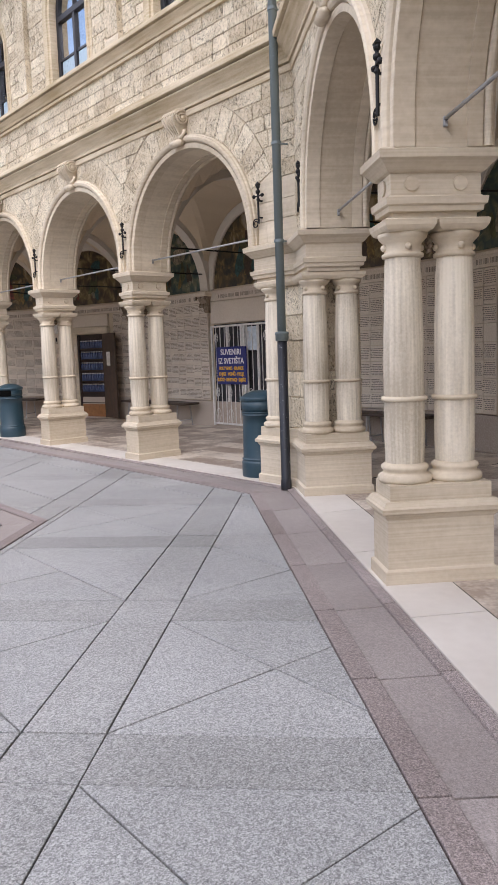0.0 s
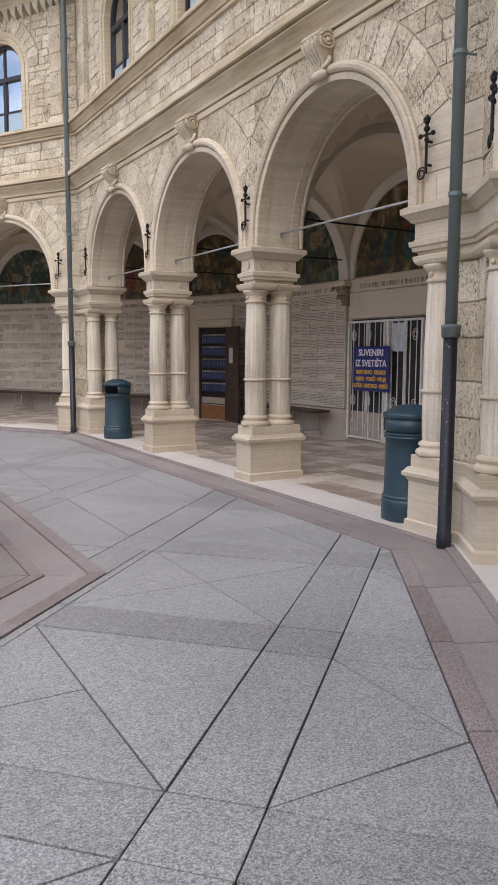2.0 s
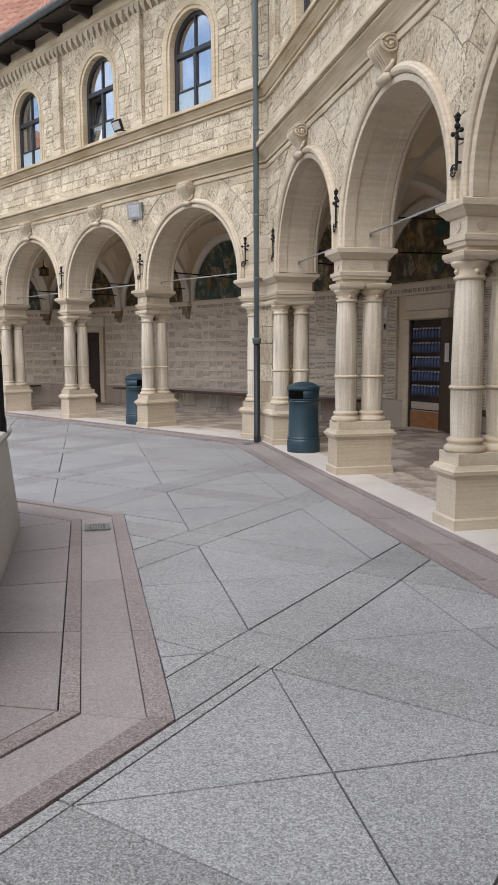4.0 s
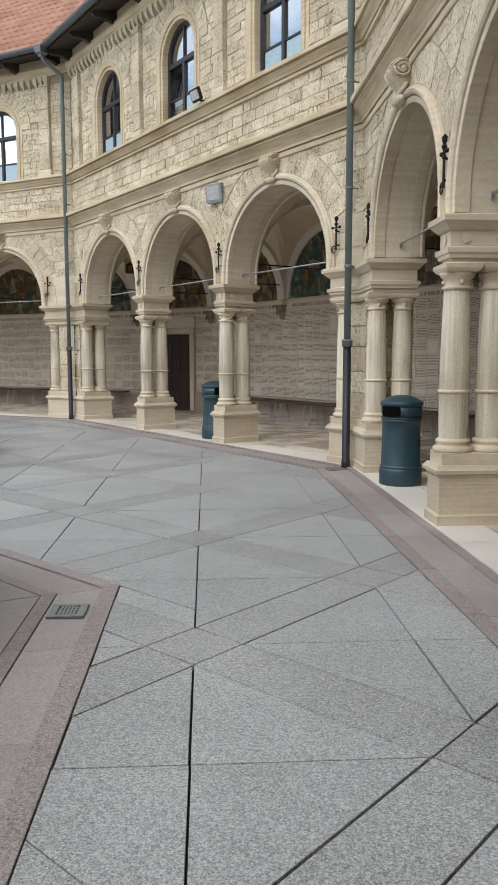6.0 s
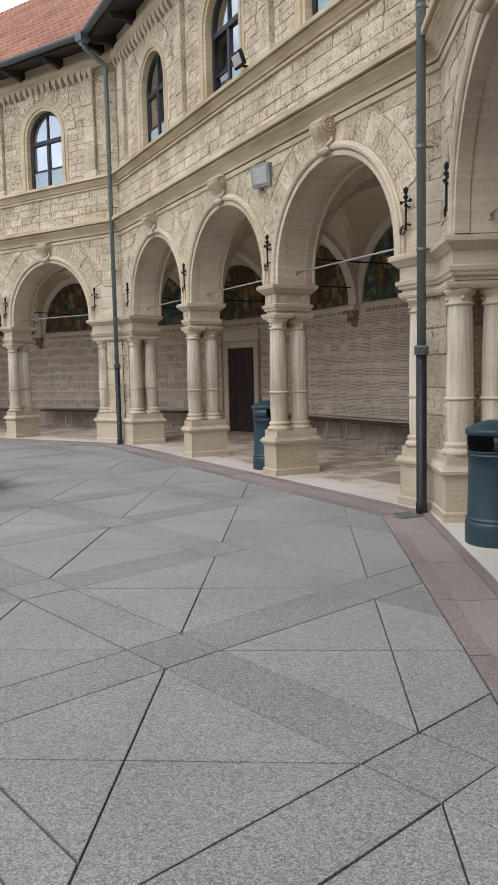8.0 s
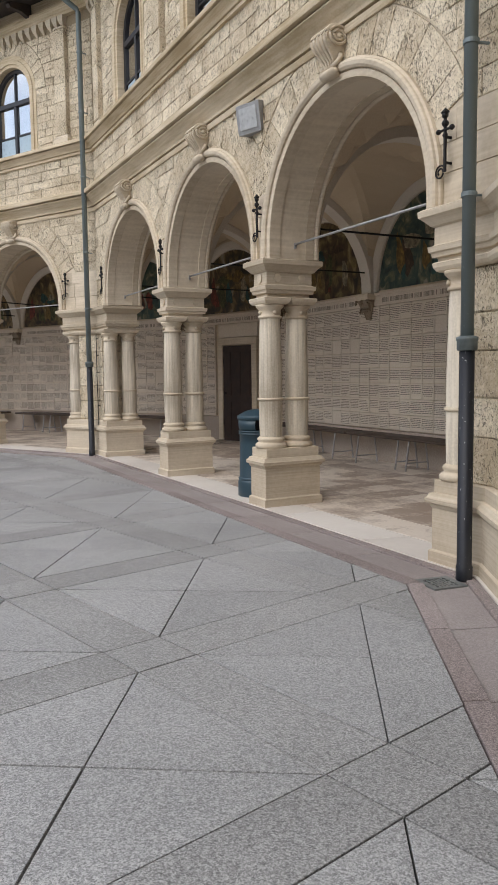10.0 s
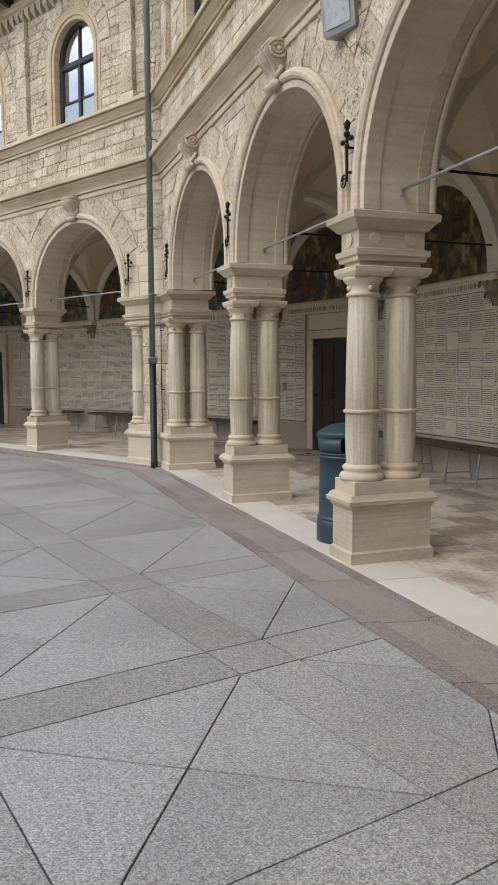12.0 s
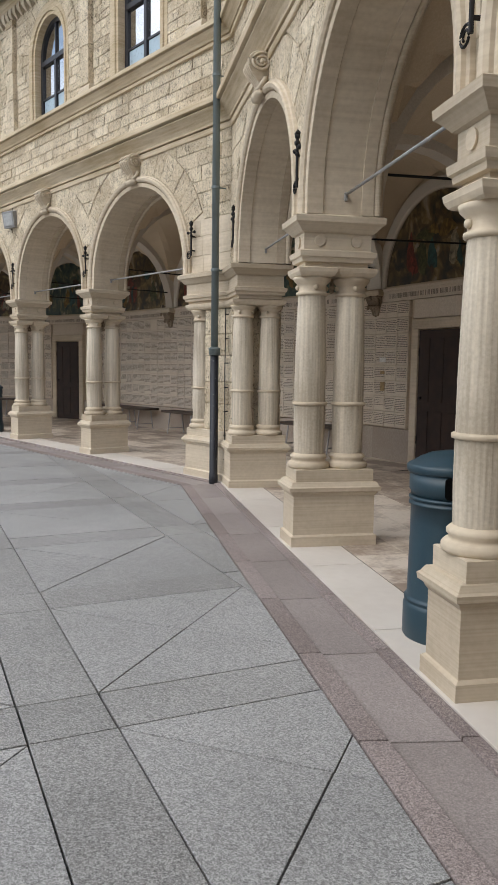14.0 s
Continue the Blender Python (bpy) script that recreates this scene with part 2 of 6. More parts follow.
SOCLE = stone("socle_stone", (0.33, 0.27, 0.22), (0.47, 0.40, 0.33), 3, 40, 0.1, 0.8)
IRON = paint("black_iron", (0.018, 0.017, 0.017), 0.55, 0.6)
STEEL = paint("grey_rod", (0.33, 0.33, 0.325), 0.5, 0.2)
LEG = paint("bench_leg", (0.36, 0.35, 0.34), 0.4, 0.5)
BENCH_WOOD = paint("bench_timber", (0.055, 0.036, 0.026), 0.6, 0.0, 0.4, 9, 0.2)
PIPE = weathered("painted_downpipe", (0.165, 0.20, 0.205), (0.32, 0.35, 0.35), 0.5, 0.3, 0.70)
PIPE_LOW = weathered("cast_iron_pipe", (0.012, 0.014, 0.020), (0.34, 0.34, 0.33), 0.5, 0.2, 0.67)
VERDIGRIS = paint("pipe_collar", (0.13, 0.155, 0.155), 0.6, 0.2, 0.3)
BIN = weathered("teal_plastic", (0.019, 0.048, 0.067), (0.10, 0.15, 0.17), 0.42, 0.0, 0.73)
# dull black that paints the shade inside bin slots and under the gratings
DARK = paint("hole_shade", (0.003, 0.003, 0.003), 0.9)
DARK.node_tree.nodes["Principled BSDF"].inputs["Specular IOR Level"].default_value = 0.05
WOOD = paint("dark_wood", (0.034, 0.019, 0.014), 0.7, 0.0, 0.4, 6, 0.2)
FRAME = paint("window_frame", (0.022, 0.022, 0.026), 0.4, 0.2)
WHITE = paint("white_painted_iron", (0.68, 0.66, 0.62), 0.5)
BLUE = paint("sign_blue", (0.010, 0.018, 0.16), 0.35)
SIGN_WHITE = paint("sign_white", (0.8, 0.8, 0.8), 0.4)
SIGN_YELLOW = paint("sign_yellow", (0.75, 0.42, 0.03), 0.4)
ROOF = stone("roof_tile", (0.235, 0.108, 0.07), (0.375, 0.195, 0.132), 5, 30, 0.2, 0.85, island=0.12)
EAVE = paint("eave_timber", (0.035, 0.026, 0.022), 0.7, 0.0, 0.3)
GUTTER = paint("zinc_gutter", (0.13, 0.15, 0.165), 0.4, 0.6)
CURTAIN = paint("window_blind", (0.62, 0.68, 0.72), 0.8)
FILM = paint("frosted_film", (0.36, 0.47, 0.55), 0.3, 0, 0.06)
# near-black colour that stands in for the shade of unlit interiors
SHADE_ROOM = paint("room_shade", (0.03, 0.03, 0.033), 0.8)
GLASS, gn, gl, gb = material("window_glass")
gb.inputs["Base Color"].default_value = (0.015, 0.02, 0.03, 1)
gb.inputs["Roughness"].default_value = 0.02
gb.inputs["IOR"].default_value = 4.6
gb.inputs["Alpha"].default_value = 0.72
gb.inputs["Specular IOR Level"].default_value = 1.0

# ---- plan ----
# each side of the court: start corner x, y, turn in degrees, length; local axes: n away from the court, u along the side, z up
SIDES = [(0.329, -1.956, -33.65, 9.65), (5.677, 6.077, 0.47, 9.741), (5.597, 15.818, 31.92, 9.581), (0.531, 23.95, 60.41, 10.19), (-8.330, 28.982, 90.0, 9.60)]
HALF = [radians(17.0), radians(17.06), radians(15.73), radians(14.245), radians(14.795), radians(15)]
BAY = 2.883          # arch to arch
ARCH_R, ARCH_Z, IMPOST = 1.24, 2.77, 2.66
FLOOR = 0.02         # arcade floor above the court
DEPTH = 3.6          # arcade depth to its back wall
rng = random.Random(7)


def side_matrix(k):
    x, y, a, s = SIDES[k]
    return pose(x, y, 0, 0, 0, a)


def span(k, n):
    """The side's two ends at depth n, mitred at the corners."""
    return -n * math.tan(HALF[k]), SIDES[k][3] + n * math.tan(HALF[k + 1])


def spot(k, n, u, z=0.0):
    return side_matrix(k) @ Vector((n, u, z))


def centres(k):
    m = SIDES[k][3] / 2
    return [m - BAY, m, m + BAY]


def lead(k):
    """From a corner to the middle of the pier that flanks it."""
    return SIDES[k][3] / 2 - 1.5 * BAY


# ---- mesh helpers ----
def part(name, bm, mat, parent=None, label="", smooth=False):
    me = bpy.data.meshes.new(name)
    bm.normal_update()
    bm.to_mesh(me)
    bm.free()
    me.materials.append(mat)
    if smooth:
        me.polygons.foreach_set("use_smooth", [True] * len(me.polygons))
    ob = new(name, me)
    ob.parent = parent
    if label:
        ob["label"] = label
    return ob


def raw(name, verts, faces, mat, parent=None, smooth=False):
    me = bpy.data.meshes.new(name)
    me.from_pydata(verts, [], faces)
    me.materials.append(mat)
    if smooth:
        me.polygons.foreach_set("use_smooth", [True] * len(me.polygons))
    ob = new(name, me)
    ob.parent = parent
    return ob


def thing(name, m, label, category, group="", kind=""):
    ob = new(name)
    ob.empty_display_size = 0.1
    ob.matrix_basis = m
    return tagged(ob, label, category, group, kind)


def box(bm, lo, hi, bevel=0.0):
    c = [(a + b) / 2 for a, b in zip(lo, hi)]
    d = [b - a for a, b in zip(lo, hi)]
    vs = bmesh.ops.create_cube(bm, size=1, matrix=Matrix.Translation(c) @ Matrix.Diagonal((*d, 1)))["verts"]
    if bevel:
        es = list({e for v in vs for e in v.link_edges})
        bmesh.ops.bevel(bm, geom=es, offset=bevel, segments=1, affect="EDGES")


def boxes(*args, bevel=0.0):
    bm = bmesh.new()
    for lo, hi in args:
        box(bm, lo, hi, bevel)
    return bm


def lathe(bm, profile, at=(0, 0), seg=24, flute=0.0):
    """Turn a profile of (radius, z) about the upright axis at a place."""
    rings = []
    for r, z in profile:
        ring = []
        for i in range(seg):
            a = 2 * math.pi * i / seg
            q = r - (flute if i % 2 else 0.0)
            ring.append(bm.verts.new((at[0] + q * math.cos(a), at[1] + q * math.sin(a), z)))
        rings.append(ring)
    for a, b in zip(rings, rings[1:]):
        for i in range(seg):
            bm.faces.new((a[i], a[(i + 1) % seg], b[(i + 1) % seg], b[i]))
    bm.faces.new(rings[0][::-1])
    bm.faces.new(rings[-1])


def grown(poly, off):
    """A plan outline, counter-clockwise, pushed outwards by off with mitred corners."""
    out = []
    for i, p in enumerate(poly):
        a, b = Vector(p) - Vector(poly[i - 1]), Vector(poly[(i + 1) % len(poly)]) - Vector(p)
        na, nb = Vector((a.y, -a.x)).normalized(), Vector((b.y, -b.x)).normalized()
        m = na + nb
        out.append(Vector(p) + m * (off / max(0.3, m.dot(na))))
    return out


def stack(bm, poly, levels):
    """A moulded block: the outline grown by off at each level (z, off)."""
    rings = [[bm.verts.new((q.x, q.y, z)) for q in grown(poly, off)] for z, off in levels]
    k = len(poly)
    for a, b in zip(rings, rings[1:]):
        for i in range(k):
            bm.faces.new((a[i], a[(i + 1) % k], b[(i + 1) % k], b[i]))
    bm.faces.new(rings[0][::-1])
    bm.faces.new(rings[-1])


def rect(n0, n1, u0, u1):
    return [(n0, u0), (n1, u0), (n1, u1), (n0, u1)]


def tube(bm, path, r, seg=10):
    """A round bar along a path of points."""
    rings = []
    pts = [Vector(p) for p in path]
    for i, p in enumerate(pts):
        d = (pts[min(i + 1, len(pts) - 1)] - pts[max(i - 1, 0)]).normalized()
        x = d.orthogonal().normalized() if abs(d.z) > 0.99 else d.cross(Vector((0, 0, 1))).normalized()
        y = d.cross(x)
        rings.append([bm.verts.new(p + r * (math.cos(2 * math.pi * j / seg) * x + math.sin(2 * math.pi * j / seg) * y)) for j in range(seg)])
    for a, b in zip(rings, rings[1:]):
        for j in range(seg):
            bm.faces.new((a[j], a[(j + 1) % seg], b[(j + 1) % seg], b[j]))
    bm.faces.new(rings[0][::-1])
    bm.faces.new(rings[-1])


def ball(bm, c, r, seg=10):
    bmesh.ops.create_uvsphere(bm, u_segments=seg, v_segments=max(6, seg * 2 // 3), radius=r, matrix=Matrix.Translation(c))


def moulding(bm, k, profile):
    """A running profile of (n, z) along a side, mitred at both corners."""
    ends = [[bm.verts.new((n, span(k, n)[e], z)) for n, z in profile] for e in (0, 1)]
    c = len(profile)
    for i in range(c):
        j = (i + 1) % c
        bm.faces.new((ends[0][i], ends[0][j], ends[1][j], ends[1][i]))
    bm.faces.new(ends[0][::-1])
    bm.faces.new(ends[1])


def arched_wall(k, n0, n1, z0, z1, holes, steps=28):
    """A wall with round-headed openings (centre u, radius, springing z) that start at its foot."""
    bm = bmesh.new()
    lo, hi = span(k, n0)
    cuts = [(lo, z0, None)]
    for c, r, zc in holes:
        cuts.append((c - r, z0, None))
        cuts.append((c - r, zc, "in"))
        for i in range(1, steps):
            a = math.pi * (1 - i / steps)
            cuts.append((c + r * math.cos(a), zc + r * math.sin(a), None))
        cuts.append((c + r, zc, None))
        cuts.append((c + r, z0, None))
    cuts.append((hi, z0, None))
    rows = []
    for i, (u, z, _) in enumerate(cuts):
        ub = span(k, n1)[0] if i == 0 else span(k, n1)[1] if i == len(cuts) - 1 else u
        rows.append([bm.verts.new((n0, u, z)), bm.verts.new((n0, u, z1)), bm.verts.new((n1, ub, z)), bm.verts.new((n1, ub, z1))])
    for a, b in zip(rows, rows[1:]):
        if abs(a[0].co.y - b[0].co.y) < 1e-6:
            bm.faces.new((a[0], b[0], b[2], a[2]))
            continue
        bm.faces.new((a[0], a[1], b[1], b[0]))
        bm.faces.new((a[2], b[2], b[3], a[3]))
        bm.faces.new((a[0], b[0], b[2], a[2]))
        bm.faces.new((a[1], a[3], b[3], b[1]))
    for r, flip in ((rows[0], True), (rows[-1], False)):
        f = (r[0], r[2], r[3], r[1])
        bm.faces.new(f if flip else f[::-1])
    bmesh.ops.remove_doubles(bm, verts=bm.verts, dist=1e-5)
    bmesh.ops.recalc_face_normals(bm, faces=bm.faces)
    return bm


def ring_band(bm, c, zc, profile, a0=0.0, a1=math.pi, steps=36, foot=0.0, axis=0.0):
    """Sweep a closed profile of (radius, n) along an arch about (u = c, z = zc); foot: upright length below each end."""
    rows = []
    angs = [a0 + (a1 - a0) * i / steps for i in range(steps + 1)]
    pts = ([(angs[0], -foot)] if foot else []) + [(a, 0.0) for a in angs] + ([(angs[-1], -foot)] if foot else [])
    for a, dz in pts:
        rows.append([bm.verts.new((axis + n, c + r * math.cos(a), zc + dz + r * math.sin(a))) for r, n in profile])
    k = len(profile)
    for a, b in zip(rows, rows[1:]):
        for i in range(k):
            bm.faces.new((a[i], a[(i + 1) % k], b[(i + 1) % k], b[i]))
    bm.faces.new(rows[0])
    bm.faces.new(rows[-1][::-1])
    bmesh.ops.recalc_face_normals(bm, faces=bm.faces)


# ---- ground ----
ground = thing("ground", Matrix(), "court paved in speckled grey granite slabs", "paving", kind="structure")
part("joint_bed", boxes(((-300, -300, -0.5), (300, 300, -0.03))), JOINT, ground)

# ---- arcade piers ----
PLINTH = [(FLOOR - 0.02, 0.02), (0.10, 0.02), (0.115, 0.0), (0.43, 0.0), (0.445, 0.012), (0.465, 0.02), (0.475, 0.04), (0.505, 0.044), (0.515, 0.03), (0.545, 0.012), (0.55, -0.005)]
BLOCK = [(0.55, -0.012), (0.645, -0.012), (0.65, -0.02)]
ABACUS = [(2.19, -0.035), (2.20, -0.02), (2.225, -0.005), (2.255, 0.0), (2.262, -0.01)]
FRIEZE = [(2.262, -0.03), (2.30, -0.03), (2.305, 0.0), (2.335, 0.005), (2.345, 0.02), (2.385, 0.025), (2.39, 0.0), (2.40, -0.012), (2.525, -0.012), (2.535, 0.01), (2.565, 0.035), (2.59, 0.06), (2.60, 0.075), (2.645, 0.078), (2.66, 0.05)]
SHAFT = [(0.122, 0.76), (0.128, 0.95), (0.128, 1.15), (0.126, 1.5), (0.118, 1.85), (0.110, 2.05)]


def column(parent, n, u):
    bm = bmesh.new()
    lathe(bm, SHAFT, (n, u), 64, 0.0012)
    col = part("column", bm, FLUTED, parent)
    bm = bmesh.new()
    lathe(bm, [(0.165, 0.65), (0.172, 0.665), (0.172, 0.685), (0.16, 0.70), (0.142, 0.705), (0.138, 0.722), (0.15, 0.735), (0.15, 0.75), (0.138, 0.762), (0.124, 0.772)], (n, u), 32)
    part("base", bm, SMOOTH, col, smooth=True)
    bm = bmesh.new()
    lathe(bm, [(0.127, 1.163), (0.143, 1.168), (0.145, 1.18), (0.143, 1.19), (0.127, 1.195)], (n, u), 32)
    part("ring", bm, SMOOTH, col, smooth=True)
    bm = bmesh.new()
    lathe(bm, [(0.112, 2.045), (0.127, 2.05), (0.129, 2.062), (0.127, 2.072), (0.112, 2.078), (0.112, 2.125), (0.122, 2.14), (0.148, 2.165), (0.155, 2.19), (0.14, 2.192)], (n, u), 32)
    part("capital", bm, SMOOTH, col, smooth=True)
    for a in range(4):
        bm = bmesh.new()
        ang = math.pi / 2 * a
        ball(bm, (n + 0.118 * math.cos(ang), u + 0.118 * math.sin(ang), 2.108), 0.022, 8)
        part("rosette", bm, SMOOTH, col, smooth=True)
    return col


def roundels(parent, n0, n1, us, z=2.465):
    for n, u, ax in us:
        bm = bmesh.new()
        m = Matrix.Translation((n, u, z)) @ (Matrix.Rotation(math.pi / 2, 4, "Y") if ax == "n" else Matrix.Rotation(math.pi / 2, 4, "X"))
        bmesh.ops.create_cone(bm, cap_ends=True, segments=20, radius1=0.048, radius2=0.042, depth=0.02, matrix=m)
        part("roundel", bm, SMOOTH, parent)


def middle_pier(m):
    p = thing("arcade_pier", m, "pale limestone pier of two coupled columns on a moulded plinth", "pier", "piers of the arcade")
    bm = bmesh.new()
    stack(bm, rect(-0.018, 0.668, -0.168, 0.168), PLINTH)
    part("plinth", bm, LIMESTONE, p)
    bm = bmesh.new()
    stack(bm, rect(-0.012, 0.662, -0.18, 0.18), BLOCK)
    part("base_block", bm, LIMESTONE, p)
    for n in (0.145, 0.475):
        column(p, n, 0.0)
        bm = bmesh.new()
        stack(bm, rect(n - 0.16, n + 0.16, -0.185, 0.185), ABACUS)
        part("abacus", bm, SMOOTH, p)
    bm = bmesh.new()
    stack(bm, rect(0.02, 0.60, -0.155, 0.155), FRIEZE)
    part("impost", bm, LIMESTONE, p)
    bm = bmesh.new()
    tube(bm, [(0.31, 0, 2.19), (0.31, 0, 2.15)], 0.012, 8)
    for q in range(6):
        a = math.pi / 3 * q
        ball(bm, (0.31, 0.03 * math.cos(a), 2.115 + 0.03 * math.sin(a)), 0.017, 6)
    ball(bm, (0.31, 0, 2.115), 0.022, 8)
    part("hanging_flower", bm, CARVED, p, "small dark carved flower between the capitals", smooth=True)
    roundels(p, 0, 0, [(0.03, 0.0, "n"), (0.16, -0.145, "u"), (0.46, -0.145, "u"), (0.16, 0.145, "u"), (0.46, 0.145, "u")])
    return p


first_pier = None
for k in range(5):
    for c in (SIDES[k][3] / 2 - BAY / 2, SIDES[k][3] / 2 + BAY / 2):
        m = side_matrix(k) @ Matrix.Translation((0, c, 0))
        if first_pier is None:
            first_pier = middle_pier(m)
        else:
            copy_thing(first_pier, m)


def corner_plan(j, n0, n1, e):
    """The outline of a corner pier, reaching e past the flanking pier's middle on the side before and after corner j."""
    s = SIDES[j - 1][3]
    h = HALF[j]
    ua, ub = lead(j) + e, s - lead(j - 1) - e
    pts = [spot(j, n0, ua), spot(j, n0, -n0 * math.tan(h)), spot(j - 1, n0, ub), spot(j - 1, n1, ub), spot(j, n1, -n1 * math.tan(h)), spot(j, n1, ua)]
    out = [(p.x, p.y) for p in pts]
    area = sum(a[0] * b[1] - b[0] * a[1] for a, b in zip(out, out[1:] + out[:1]))
    return out if area > 0 else out[::-1]


def corner_pier(j):
    p = thing("corner_pier", Matrix(), "angled limestone corner pier with rough travertine core and columns", "pier", "corner piers of the arcade")
    for name, plan, levels, mat in (("plinth", (-0.018, 0.668, 0.06), PLINTH, LIMESTONE), ("base_block", (-0.012, 0.662, 0.07), BLOCK, LIMESTONE), ("impost", (0.02, 0.60, 0.132), FRIEZE, LIMESTONE),
                                    ("abacus", (-0.015, 0.635, 0.09), ABACUS, SMOOTH)):
        bm = bmesh.new()
        stack(bm, corner_plan(j, *plan), levels)
        part(name, bm, mat, p)
    # rough core in five courses
    z = 0.65
    for h in (0.34, 0.28, 0.33, 0.27, 0.32):
        bm = bmesh.new()
        stack(bm, corner_plan(j, 0.05, 0.66, -0.28), [(z + 0.002, -0.010), (z + 0.012, 0.0), (z + h * 0.5, rng.uniform(-0.003, 0.008)), (z + h - 0.012, rng.uniform(-0.004, 0.004)), (z + h - 0.002, -0.010)])
        part("core_stone", bm, TRAVERTINE, p)
        z += h
    for k, u in ((j, lead(j) - 0.09), (j - 1, SIDES[j - 1][3] - lead(j - 1) + 0.09)):
        for n in (0.145, 0.475):
            q = spot(k, n, u)
            column(p, q.x, q.y)
    return p


for j in range(1, 5):
    corner_pier(j)

# ---- arcade walls, one a side ----
def clipped(u0, u1, z0, z1, discs):
    """A block's outline less the discs (u, z, radius), or nothing when a disc takes it all."""
    poly = [(u0, z0), (u1, z0), (u1, z1), (u0, z1)]
    for cu, cz, r in discs:
        near = max(abs(cu - (u0 + u1) / 2) - (u1 - u0) / 2, 0) ** 2 + max(cz - z1, z0 - cz, 0) ** 2
        if near > r * r:
            continue
        pts = []
        for a, b in zip(poly, poly[1:] + poly[:1]):
            for i in range(12):
                t = i / 12
                pts.append((a[0] + (b[0] - a[0]) * t, a[1] + (b[1] - a[1]) * t))
        out = [math.hypot(p[0] - cu, p[1] - cz) >= r for p in pts]
        if all(out):
            continue
        if sum(out) < 4:
            return None
        s = next((i for i in range(len(pts)) if out[i] and not out[i - 1]), 0)
        run = []
        for i in range(len(pts)):
            q = pts[(s + i) % len(pts)]
            if not out[(s + i) % len(pts)]:
                break
            run.append(q)
        if len(run) < 4:
            return None
        a0 = math.atan2(run[-1][1] - cz, run[-1][0] - cu)
        a1 = math.atan2(run[0][1] - cz, run[0][0] - cu)
        a1 = a0 + (a1 - a0 + math.pi) % (2 * math.pi) - math.pi
        keep = [run[0]]
        for i in range(1, len(run) - 1):
            v, w = (run[i][0] - run[i - 1][0], run[i][1] - run[i - 1][1]), (run[i + 1][0] - run[i][0], run[i + 1][1] - run[i][1])
            if abs(v[0] * w[1] - v[1] * w[0]) > 1e-9:
                keep.append(run[i])
        keep.append(run[-1])
        arc = [(cu + (r + 0.004) * math.cos(a0 + (a1 - a0) * i / 4), cz + (r + 0.004) * math.sin(a0 + (a1 - a0) * i / 4)) for i in range(5)]
        poly = keep + arc
    return poly


def block(poly, back, front, chamfer=0.008):
    """Vertices and faces of one stone: an outline with a chamfered, slightly uneven front."""
    k = len(poly)
    cu, cz = sum(p[0] for p in poly) / k, sum(p[1] for p in poly) / k
    verts = [(back, u, z) for u, z in poly] + [(front + chamfer * 0.8, u, z) for u, z in poly]
    tilt = rng.uniform(-0.02, 0.02), rng.uniform(-0.02, 0.02)
    for u, z in poly:
        d = math.hypot(u - cu, z - cz) or 1
        s = max(0.0, d - chamfer * 1.4) / d
        uu, zz = cu + (u - cu) * s, cz + (z - cz) * s
        verts.append((front + tilt[0] * (uu - cu) + tilt[1] * (zz - cz), uu, zz))
    faces = []
    for base in (0, k):
        for i in range(k):
            j = (i + 1) % k
            faces.append((base + j, base + i, base + k + i, base + k + j))
    faces.append(tuple(range(3 * k - 1, 2 * k - 1, -1)))
    return verts, faces


def courses(u0, u1, z0, z1, h, lmin, lmax, discs_at, gap=0.006):
    """Outlines of the stones of a coursed wall."""
    rows = max(1, round((z1 - z0) / h))
    out = []
    zs = [z0]
    for i in range(rows):
        zs.append(zs[-1] + rng.uniform(0.85, 1.15))
    sc = (z1 - z0) / (zs[-1] - z0)
    zs = [z0 + (z - z0) * sc for z in zs]
    for a, b in zip(zs, zs[1:]):
        u = u0 - rng.uniform(0, lmin * 0.6)
        while u < u1 - 0.03:
            w = rng.uniform(lmin, lmax)
            lo, hi = max(u, u0), min(u + w, u1)
            if u1 - hi < lmin * 0.5:
                hi = u1
            if hi - lo > 0.04:
                poly = clipped(lo + gap / 2, hi - gap / 2, a + gap / 2, b - gap / 2, discs_at((a + b) / 2))
                if poly:
                    out.append(poly)
            u = hi if hi < u1 else u1
    return out


def joined(name, blocks, mat, parent):
    verts, faces = [], []
    for v, f in blocks:
        o = len(verts)
        verts += v
        faces += [tuple(i + o for i in q) for q in f]
    return tagged(raw(name, verts, faces, mat, parent), kind="stuff")


WALL_N = 0.07
UP_N = 0.04
WIN_R, WIN_Z, SILL_Z = 0.56, 6.76, 5.63


